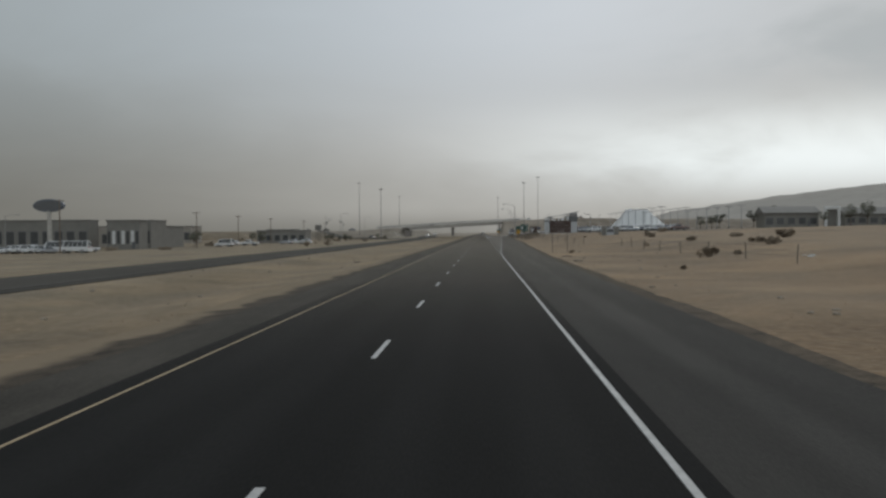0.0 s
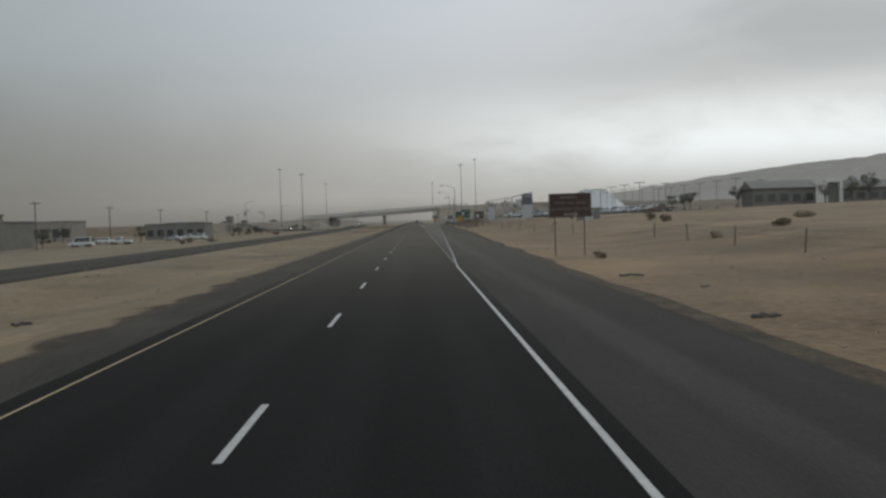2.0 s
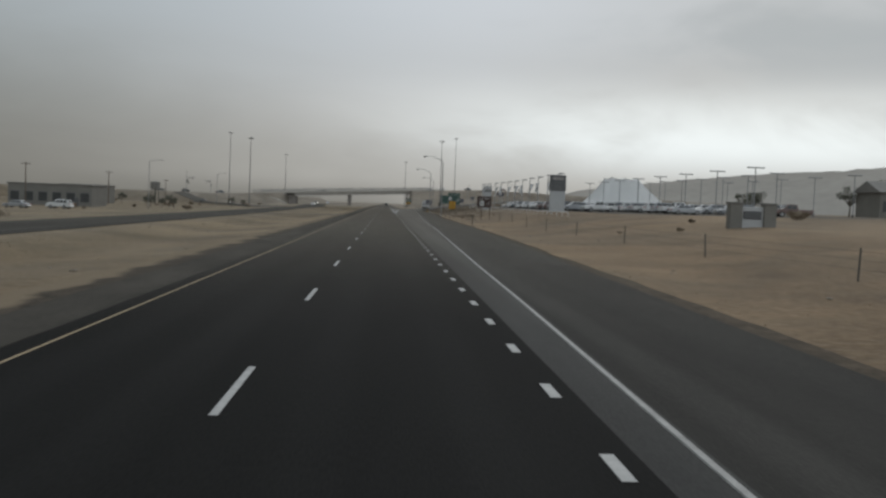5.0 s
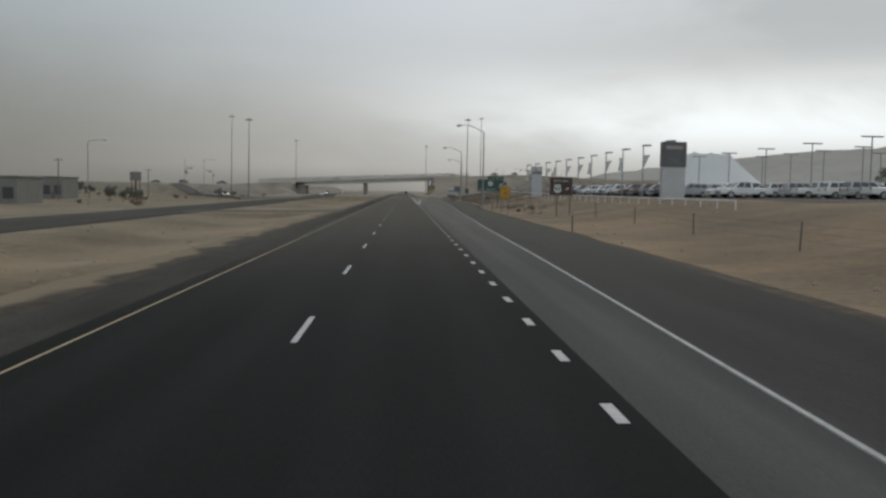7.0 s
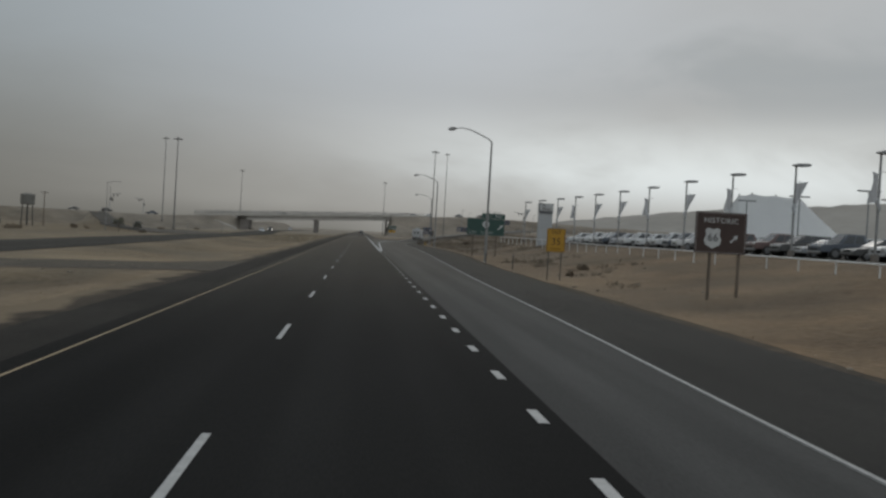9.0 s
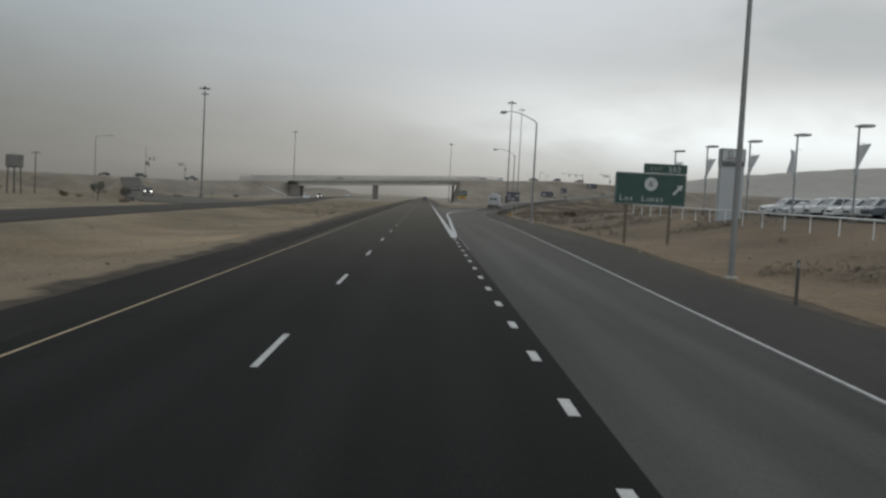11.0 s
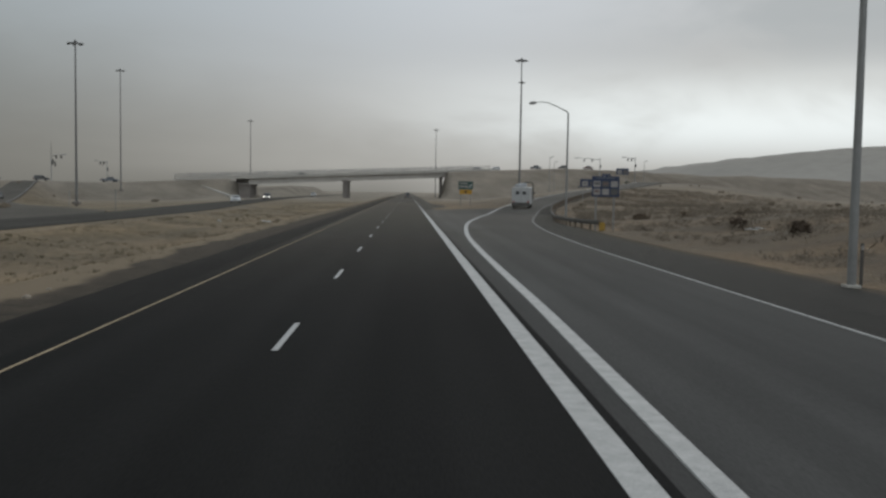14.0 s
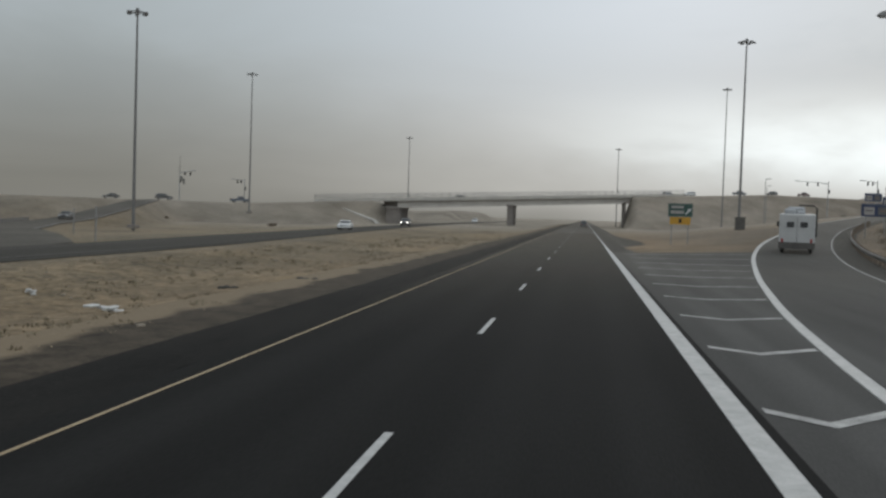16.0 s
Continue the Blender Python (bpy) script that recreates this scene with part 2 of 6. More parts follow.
def drift_tone(m):
    """Broad drifts: some redder and paler, some duller."""
    t = m.node_tree
    b = t.nodes["Principled BSDF"]
    src = b.inputs["Base Color"].links[0].from_socket
    c, nz, r, mul = (t.nodes.new(n) for n in ("ShaderNodeTexCoord", "ShaderNodeTexNoise", "ShaderNodeValToRGB", "ShaderNodeMix"))
    t.links.new(c.outputs["Object"], nz.inputs["Vector"])
    nz.inputs["Scale"].default_value, nz.inputs["Detail"].default_value, nz.inputs["Distortion"].default_value = 0.06, 8, 0.8
    nz.inputs["Roughness"].default_value = 0.66
    r.color_ramp.elements[0].position, r.color_ramp.elements[1].position = 0.34, 0.66
    r.color_ramp.elements[0].color, r.color_ramp.elements[1].color = (0.70, 0.71, 0.73, 1), (1.26, 1.17, 1.06, 1)
    t.links.new(nz.outputs["Fac"], r.inputs[0])
    mul.data_type, mul.blend_type = "RGBA", "MULTIPLY"
    mul.inputs[0].default_value = 1.0
    t.links.new(src, mul.inputs[6])
    t.links.new(r.outputs[0], mul.inputs[7])
    t.links.new(mul.outputs[2], b.inputs["Base Color"])


def layer(m, colours, axis, spans, scale=None, multiply=False):
    """Another colour over a stretch of the land, fading in and out along one axis."""
    t = m.node_tree
    b = t.nodes["Principled BSDF"]
    src = b.inputs["Base Color"].links[0].from_socket
    c, x, r, mix = (t.nodes.new(n) for n in ("ShaderNodeTexCoord", "ShaderNodeSeparateXYZ", "ShaderNodeValToRGB", "ShaderNodeMix"))
    t.links.new(c.outputs["Object"], x.inputs[0])
    if scale:
        nz = t.nodes.new("ShaderNodeTexNoise")
        nz.inputs["Scale"].default_value, nz.inputs["Detail"].default_value, nz.inputs["Roughness"].default_value = scale, 4, 0.62
        t.links.new(c.outputs["Object"], nz.inputs["Vector"])
        t.links.new(nz.outputs["Fac"], r.inputs[0])
    else:
        old = [n for n in t.nodes if n.type == "VALTORGB"][0]
        t.links.new(old.inputs[0].links[0].from_socket, r.inputs[0])
    for e, p, col in zip(r.color_ramp.elements, (0.36, 0.64), colours):
        e.position, e.color = p, (*col, 1)
    fac = None
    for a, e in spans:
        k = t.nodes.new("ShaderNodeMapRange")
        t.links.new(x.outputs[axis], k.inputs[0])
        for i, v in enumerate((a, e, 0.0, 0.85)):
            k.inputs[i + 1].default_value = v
        if fac is None:
            fac = k.outputs[0]
        else:
            g = t.nodes.new("ShaderNodeMath")
            g.operation = "MULTIPLY"
            t.links.new(fac, g.inputs[0])
            t.links.new(k.outputs[0], g.inputs[1])
            fac = g.outputs[0]
    mix.data_type, mix.blend_type = "RGBA", "MULTIPLY" if multiply else "MIX"
    t.links.new(fac, mix.inputs[0])
    t.links.new(src, mix.inputs[6])
    t.links.new(r.outputs[0], mix.inputs[7])
    t.links.new(mix.outputs[2], b.inputs["Base Color"])


drift_tone(SAND)
layer(SAND, ((0.50, 0.50, 0.49), (1.20, 1.18, 1.14)), 1, ((385, 450),), 1.5, True)
# far sand and embankment: distance haze put into a paler, greyer colour
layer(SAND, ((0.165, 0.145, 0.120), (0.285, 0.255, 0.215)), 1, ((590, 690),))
scrub_cover(SAND, (0.072, 0.058, 0.044), (0.142, 0.115, 0.087))
layer(BLACK_SHOULDER, ((0.040, 0.037, 0.032), (0.085, 0.077, 0.066)), 1, ((330, 180),))
WHITE_PAINT = material("road_white", (0.29, 0.288, 0.28), (0.52, 0.515, 0.50), 3.0, 45, 0.7, 0.2)
DUSTY_PAINT = material("dusty_white_paint", (0.22, 0.217, 0.209), (0.42, 0.415, 0.40), 3.0, 45, 0.75, 0.2)
WORN_PAINT = material("worn_white_paint", (0.10, 0.098, 0.094), (0.46, 0.455, 0.44), 1.6, 30, 0.8, 0.2, contrast=0.35)
FAINT_PAINT = material("dust_covered_paint", (0.06, 0.058, 0.053), (0.13, 0.125, 0.113), 1.6, 30, 0.8, 0.2)
YELLOW_PAINT = material("road_yellow", (0.28, 0.205, 0.118), (0.44, 0.352, 0.230), 3.0, 45, 0.7, 0.2)
CONCRETE = material("dusty_concrete", (0.35, 0.325, 0.29), (0.46, 0.43, 0.385), 0.3, 4, 0.9, 0.2, sheen=0.2)
BROWN_CONCRETE = material("dark_brown_concrete", (0.15, 0.132, 0.118), (0.24, 0.217, 0.195), 0.5, 5, 0.9, 0.2)
CONCRETE_LIGHT = material("pale_concrete", (0.30, 0.28, 0.25), (0.42, 0.40, 0.36), 0.4, 5, 0.9, 0.2)
STEEL = material("galvanised_steel", (0.20, 0.197, 0.19), (0.30, 0.296, 0.285), 1.5, 20, 0.55, 0.0, metal=0.25)
DARK_STEEL = material("weathered_dark_steel", (0.075, 0.07, 0.064), (0.125, 0.117, 0.107), 2, 20, 0.65, metal=0.3)
RUST = material("rusty_guard_rail", (0.11, 0.10, 0.088), (0.21, 0.20, 0.182), 0.8, 15, 0.6, 0.1, metal=0.4)
WOOD = material("weathered_post_wood", (0.10, 0.08, 0.062), (0.20, 0.16, 0.125), 2, 18, 0.85, 0.3, stretch=(1, 1, 0.2))
BROWN = material("brown_sign_sheet", (0.044, 0.028, 0.023), (0.066, 0.042, 0.035), 2, 12, 0.5)
GREEN = material("green_sign_sheet", (0.030, 0.066, 0.056), (0.046, 0.092, 0.077), 2, 12, 0.45)
BLUE = material("blue_sign_sheet", (0.024, 0.034, 0.072), (0.036, 0.050, 0.10), 2, 12, 0.45)
YELLOW = material("yellow_sign_sheet", (0.37, 0.20, 0.022), (0.49, 0.275, 0.040), 2, 12, 0.5)
SIGN_WHITE = material("reflective_white", (0.41, 0.41, 0.40), (0.56, 0.56, 0.545), 3, 14, 0.5)
SIGN_DIM = material("faded_white_letters", (0.22, 0.20, 0.19), (0.36, 0.34, 0.32), 3, 14, 0.6)
SIGN_BLACK = material("sign_black", (0.012, 0.012, 0.012), (0.022, 0.022, 0.022), 3, 14, 0.5)
ALU = material("bare_aluminium", (0.30, 0.30, 0.29), (0.42, 0.42, 0.41), 2, 20, 0.45, metal=0.6)


# ---- building helpers ----
def part(name, bm, mat, parent=None, label=""):
    me = bpy.data.meshes.new(name)
    bm.normal_update()
    bm.to_mesh(me)
    bm.free()
    me.materials.append(mat)
    ob = new(name, me)
    if parent is not None:
        ob.parent = parent
    if label:
        tagged(ob, label)
    return ob


def thing(name, m, label, category, group="", kind=""):
    ob = new(name)
    ob.empty_display_size = 0.3
    ob.matrix_basis = m
    return tagged(ob, label, category, group, kind)


def box(bm, c, s, bevel=0.0, rz=0.0, seg=1):
    m = Matrix.Translation(c) @ Matrix.Rotation(rz, 4, "Z") @ Matrix.Diagonal((*s, 1))
    r = bmesh.ops.create_cube(bm, size=1.0, matrix=m)
    if bevel:
        es = list({e for v in r["verts"] for e in v.link_edges})
        bmesh.ops.bevel(bm, geom=es, offset=bevel, segments=seg, affect="EDGES", profile=0.6)
    return bm


def boxes(*specs):
    bm = bmesh.new()
    for s in specs:
        box(bm, *s)
    return bm


def tube(bm, points, radii, n=8, caps=True):
    rings = []
    pts = [Vector(p) for p in points]
    for i, p in enumerate(pts):
        d = (pts[min(i + 1, len(pts) - 1)] - pts[max(i - 1, 0)]).normalized()
        up = Vector((0, 0, 1)) if abs(d.z) < 0.9 else Vector((0, 1, 0))
        a = d.cross(up).normalized()
        b = a.cross(d).normalized()
        r = radii[i] if isinstance(radii, (list, tuple)) else radii
        rings.append([bm.verts.new(p + r * (math.cos(k * math.tau / n) * a + math.sin(k * math.tau / n) * b)) for k in range(n)])
    for q, w in zip(rings, rings[1:]):
        for k in range(n):
            bm.faces.new((q[k], q[(k + 1) % n], w[(k + 1) % n], w[k]))
    if caps:
        bm.faces.new(rings[0])
        bm.faces.new(rings[-1][::-1])
    return bm


def tubes(*specs, n=8):
    bm = bmesh.new()
    for p, r in specs:
        tube(bm, p, r, n)
    return bm


def prism(bm, outline, y0, y1, axis="y", bevel=0.0):
    """A solid from an outline in x and z, drawn from y0 to y1 (axis x: outline in y and z)."""
    def at(p, d):
        return (p[0], d, p[1]) if axis == "y" else (d, p[0], p[1]) if axis == "x" else (p[0], p[1], d)
    a = [bm.verts.new(at(p, y0)) for p in outline]
    b = [bm.verts.new(at(p, y1)) for p in outline]
    k = len(a)
    fs = [bm.faces.new(a), bm.faces.new(b[::-1])] + [bm.faces.new((a[i], b[i], b[(i + 1) % k], a[(i + 1) % k])) for i in range(k)]
    bmesh.ops.recalc_face_normals(bm, faces=fs)
    if bevel:
        es = list({e for v in a + b for e in v.link_edges})
        bmesh.ops.bevel(bm, geom=es, offset=bevel, segments=2, affect="EDGES", profile=0.6)
    return bm


def lerp(table, y):
    if y <= table[0][0]:
        return table[0][1]
    for (a, u), (b, w) in zip(table, table[1:]):
        if y <= b:
            k = (y - a) / (b - a)
            return u + (w - u) * k
    return table[-1][1]


def bend(table, y):
    """As lerp, but with slopes that run on smoothly through the table's points."""
    if y <= table[0][0]:
        return table[0][1]
    if y >= table[-1][0]:
        return table[-1][1]
    i = max(j for j in range(len(table) - 1) if table[j][0] <= y)

    def slope(j):
        p, q = table[max(j - 1, 0)], table[min(j + 1, len(table) - 1)]
        return (q[1] - p[1]) / (q[0] - p[0])
    (a, u), (b, w) = table[i], table[i + 1]
    d, k = b - a, (y - a) / (b - a)
    return (u * (1 + 2 * k) * (1 - k) ** 2 + slope(i) * d * k * (1 - k) ** 2 + w * k * k * (3 - 2 * k) + slope(i + 1) * d * k * k * (k - 1))


def smooth(a, b, x):
    k = max(0.0, min(1.0, (x - a) / (b - a)))
    return k * k * (3 - 2 * k)


# ---- the lie of the land ----
# overpass: a line across the motorway, rising to the east
BR = Vector((-23.0, 764.0))
BD = Vector((0.81, 0.586)).normalized()
BN = Vector((-BD.y, BD.x))


def crest(s):
    return 9.0 + 0.050 * max(-95.0, min(120.0, s))


# exit ramp, left and right lines: y, x
RAMP_L = ((361, 4.28), (372, 4.36), (385, 4.55), (398, 4.78), (408, 4.97), (418, 5.06), (428, 5.18), (441, 5.47), (451, 5.98), (458, 6.43), (463.5, 6.88), (471, 7.66), (478, 8.58), (488, 10.0), (499, 11.75),
          (509, 13.4), (519, 15.35), (529, 17.55), (539, 20.0), (548.4, 22.5), (558, 25.25), (577.3, 31.1), (605.8, 40.8), (634, 51.8), (670, 67.0), (710, 85.0))
RAMP_R = ((80, 4.15), (98, 4.17), (106, 4.32), (114, 4.52), (128, 4.80), (140, 5.05), (160, 5.5), (177, 5.82), (203, 6.4), (228, 6.95), (260, 7.46), (274, 7.83), (303, 8.35),
          (343, 9.45), (365, 10.0), (395, 10.65), (430, 10.9), (441, 11.2), (453, 11.8), (466, 12.9), (476, 14.1), (488.5, 16.0), (498.4, 17.6), (508.2, 19.2), (517.9, 21.1),
          (527.6, 23.3), (537.2, 25.7), (546.8, 28.2), (556.4, 30.9), (575.5, 36.7), (603.8, 46.4), (631.6, 57.2), (670, 74.0), (710, 93.0))
SHOULDER_R = ((-60, 8.3), (80, 8.5), (120, 9.2), (165, 10.0), (200, 11.0), (240, 11.8), (290, 12.2), (330, 12.8), (365, 14.6), (400, 15.0),
              (440, 14.4), (455, 15.0), (466, 15.4), (476, 16.6), (488, 18.3), (498, 19.8), (508, 21.4), (518, 23.2), (528, 25.5), (537, 27.8), (547, 30.5), (556, 33.2), (566, 36.0), (585, 42.1),
              (604, 48.7), (632, 59.6), (670, 76.5), (710, 95.5))
RISE = ((490, 0.0), (500, 0.04), (510, 0.25), (520, 0.53), (530, 0.80), (540, 1.05), (550, 1.32), (567, 1.87), (586, 2.5), (605, 3.17), (633, 4.12), (670, 5.6), (710, 7.6))
OTHER = ((-300, -24.0), (250, -24.2), (330, -25.2), (400, -26.9), (495, -27.3), (520, -29.0), (545, -31.0), (590, -34.2), (680, -39.5), (760, -42.0), (900, -43.5), (3000, -60.0))

# western slip road: left edge, right edge, height
SLIP_L = ((455, -44.0), (516, -65.4), (544, -75.0), (575, -85.5), (630, -104.3), (690, -125.0))
SLIP_R = ((455, -31.0), (480, -33.0), (500, -35.0), (512, -38.0), (528, -49.0), (545, -62.0), (575, -77.5), (630, -96.3), (690, -117.0))
SLIP_Z = ((440, -0.6), (516, -0.6), (590, -0.5), (640, 1.7), (690, 4.3), (700, 4.4))


def ramp_z(y):
    return bend(RISE, y)


def tilt(d):
    """The oncoming carriageway leans to the west."""
    return -0.033 * max(0.0, 5.6 - d)


def land(x, y):
    n = noise.noise(Vector((x * 0.05, y * 0.05, 0.3))) * 0.22 + noise.noise(Vector((x * 0.21, y * 0.21, 2.0))) * 0.07
    flat = -0.06
    sh = bend(SHOULDER_R, y)
    if x > 30 and 250 < y < 418:
        n *= 1 - smooth(30, 33, x) * smooth(250, 256, y) * smooth(418, 412, y)
    if x > 0:
        edge = min(sh, 16.0) if y < 450 else 9.0
        k = smooth(edge + 2.0 + 6.0 * smooth(170, 90, y), 34.0, x)
        z = flat + (1.25 + 1.0 * smooth(150, 270, y) + 0.018 * max(0.0, min(x, 260) - 30)) * k * smooth(500, 400, y) + n * (0.55 + 0.45 * smooth(200, 420, y)) * smooth(edge + 0.4, edge + 5, x)
        z += 0.9 * smooth(14, 40, x) * smooth(400, 500, y)
        if 440 < y < 800:
            left, zr = bend(RAMP_L, y), ramp_z(y) - 0.10
            on = smooth(800, 690, y)
            if x >= left:
                k = 1.0 if x < sh + 0.5 else smooth(sh + 16.0 + 55.0 * smooth(540, 640, y), sh + 0.5, x)
            else:
                foot = max(4.5, left - max(14.0, 0.8 * (left - 10.0)))
                k = max(0.0, (x - foot) / (left - foot)) if x > foot else 0.0
                z = flat - 0.04 + n * smooth(518, 530, y) * smooth(8.5, 12.0, x) * (1 - k)
            z = z + (zr - z) * k * on
        elif x < sh + 0.4:
            z = min(z, flat)
    else:
        cx = bend(OTHER, y)
        d = min(abs(x + 5.2), abs(x - cx - 6.2) if x > cx else 99)
        if x > cx + 6.2 and x < -5.6:
            z = flat - 0.30 * smooth(1.8, 6.0, d) + n * 0.8 * smooth(1.5, 5, d)
            z += (flat - z) * smooth(15.0, 9.0, abs(y - 298.5 - 0.75 * (x + 9.0)))
        elif x > cx - 6.6:
            z = flat + tilt(x - cx)
        else:
            k = smooth(cx - 7.0, cx - 30, x)
            z = flat - 0.42 - (0.75 + 0.010 * min(60, max(0, -x - 60))) * k + n * smooth(cx - 6.8, cx - 12, x)
    # higher ground beyond the overpass on the west
    if y > 790 and x < -20:
        z += 5.7 * smooth(800, 880, y) * smooth(-50.5, -61.0, x) * smooth(1090, 1000, y)
    # fill under the western slip road
    if x < -25 and 440 < y < 700:
        a, b = lerp(SLIP_L, y), lerp(SLIP_R, y)
        k = smooth(a - 7.0, a - 0.5, x) * smooth(b + 7.0, b + 0.5, x) * smooth(440, 460, y)
        z += (bend(SLIP_Z, y) - 0.12 - z) * k
    # embankment of the overpass
    p = Vector((x, y)) - BR
    s, q = p.dot(BD), p.dot(BN)
    ends = max(0.0, min(1.0, (x - 16.4) / 2.5 if s > 0 else (-61.2 + 4.3 * smooth(-6, 1, q) - x) / (17.0 - 9.0 * smooth(-6, 1, q))))
    if ends > 0:
        top = crest(s)
        e = abs(q) - 9.0
        over = top - (e + math.sqrt(e * e + 4.0)) / 5.2
        if s < -300:
            over -= (-300 - s) * 0.03
        over = over * ends
        if over > z:
            z = over
    return z


def ticks(spans):
    r = []
    for a, b, d in spans:
        k = max(1, round((b - a) / d))
        r += [a + (b - a) * i / k for i in range(k)]
    return r + [spans[-1][1]]


XS = ticks(((-4200, -600, 450), (-600, -150, 25), (-150, -40, 3), (-40, 40, 1.6), (40, 130, 2.2), (130, 150, 4), (150, 600, 25), (600, 4200, 450)))
YS = ticks(((-600, -60, 60), (-60, 20, 8), (20, 560, 3), (560, 860, 2.6), (860, 1100, 30), (1100, 4600, 350)))
verts = [(x, y, land(x, y) if y < 1100 else -0.06) for y in YS for x in XS]
W = len(XS)
faces = [(j * W + i, j * W + i + 1, (j + 1) * W + i + 1, (j + 1) * W + i) for j in range(len(YS) - 1) for i in range(W - 1)]
me = bpy.data.meshes.new("ground")
me.from_pydata(verts, [], faces)
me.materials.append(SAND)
me.polygons.foreach_set("use_smooth", [True] * len(me.polygons))
tagged(new("ground", me), "wind-blown tan sand with dry grass and low banks", "ground", kind="structure")


def strip(name, left, right, y0, y1, step, z, mat, label, category="road", wobble=0.0, parent=None):
    """A road surface between two lines x(y); z is a number or a function of y."""
    bm = bmesh.new()
    k = max(1, math.ceil((y1 - y0) / step))
    row = []
    seed = random.Random(name).uniform(0, 90)
    for i in range(k + 1):
        y = y0 + (y1 - y0) * i / k
        h = z(y) if callable(z) else z
        a, b = left(y) if callable(left) else left, right(y) if callable(right) else right
        w1, w2 = (wobble * (1.3 * noise.noise(Vector((y * 0.11, seed + s, 0))) + 0.6 * noise.noise(Vector((y * 0.6, seed + s, 4)))) for s in (0, 9))
        h1, h2 = h if isinstance(h, tuple) else (h, h)
        row.append([bm.verts.new((x, y, hh)) for x, hh in ((a + w1, h1), (b + w2, h2), (b + w2 + 0.03, h2 - 0.08), (a + w1 - 0.03, h1 - 0.08))])
    for p, q in zip(row, row[1:]):
        bm.faces.new((p[0], p[1], q[1], q[0]))
        bm.faces.new((p[1], p[2], q[2], q[1]))
        bm.faces.new((p[3], p[0], q[0], q[3]))
    bm.faces.new(row[0][::-1])
    bm.faces.new(row[-1])
    ob = part(name, bm, mat, parent)
    if parent is None:
        tagged(ob, label, category, kind="structure")
    return ob


END = 2600
road = strip("road", -3.95, lambda y: 4.47 + 0.05 * noise.noise(Vector((y * 0.05, 3.0, 0))), -320, 610, 2.0, 0.0, ASPHALT, "fresh black asphalt motorway carriageway with painted lane lines")
# beyond y 610 the road's paler colour imitates distance haze
strip("road_far", -3.95, 4.58, 610, END, 60, 0.0, DUSTY_HAZY_ASPHALT, "far asphalt motorway carriageway with haze put into its paler colour")
strip("shoulder_left", -5.5, -3.95, -320, END, 1.2, -0.012, BLACK_SHOULDER, "black asphalt shoulder with sand blown over its edge", "shoulder", 0.09)
strip("gravel_left", lambda y: -7.2 - 1.3 * smooth(370, 430, y), -5.3, -320, 900, 1.0, lambda y: (-0.055, -0.028), GRAVEL_WEST, "dark gravel verge with sand drifting over it", "verge", 0.25)
strip("shoulder_right", 4.40, lambda y: bend(SHOULDER_R, y), -320, 462, 4, -0.012, SHOULDER, "wide grey-brown asphalt shoulder with ragged sandy edge", "shoulder", 0.12)
strip("shoulder_far", 4.45, lambda y: 9.0 - 1.8 * smooth(560, 600, y), 517, END, 8, -0.012, SHOULDER, "asphalt shoulder beyond the exit gore", "shoulder", 0.15)
strip("ramp_shoulder", lambda y: bend(RAMP_R, y) - 0.3, lambda y: bend(SHOULDER_R, y), 462, 700, 4, lambda y: ramp_z(y) - 0.012, SHOULDER, "asphalt shoulder of the exit ramp", "shoulder", 0.12)
strip("exit_lane", 4.45, lambda y: bend(RAMP_R, y) + 0.12, 90, 452, 1.5, -0.006, OLD_ASPHALT, "paler worn asphalt exit lane", "road", 0.06)
strip("pale_seam", lambda y: 4.50 - 0.16 * smooth(358, 368, y), lambda y: 4.525 - 0.16 * smooth(358, 368, y), 349, 368, 0.7, 0.004, WORN_PAINT, "pale worn joint between motorway and exit lane", "road", 0.018)
strip("gore", 4.45, lambda y: bend(RAMP_L, y) + 0.12, 452, 517, 3, lambda y: (-0.004, ramp_z(y) - 0.004), OLD_ASPHALT, "worn grey asphalt gore between motorway and ramp", "road", 0.02)
strip("exit_ramp", lambda y: bend(RAMP_L, y) + 0.06, lambda y: bend(RAMP_R, y) + 0.2, 452, 700, 3, lambda y: ramp_z(y), OLD_ASPHALT, "worn asphalt exit ramp curving up to the overpass", "road")
strip("gravel_right", lambda y: bend(SHOULDER_R, y) - 0.5, lambda y: bend(SHOULDER_R, y) + 0.7, -320, 462, 1.5, -0.03, GRAVEL, "ragged dark gravel fringe along the shoulder", "verge", 0.30)
strip("opposite_road", lambda y: bend(OTHER, y) - 4.6, lambda y: bend(OTHER, y) + 4.2, -320, END, 12, lambda y: (tilt(-4.6), tilt(4.2)), OPPOSITE, "sand-blown asphalt carriageway for oncoming traffic")
strip("opposite_shoulder", lambda y: bend(OTHER, y) - 6.4, lambda y: bend(OTHER, y) + 5.6, -320, END, 12, lambda y: (tilt(-6.4) - 0.02, tilt(5.6) - 0.02), OPPOSITE, "sandy asphalt shoulders of the oncoming carriageway", "shoulder", 0.15)


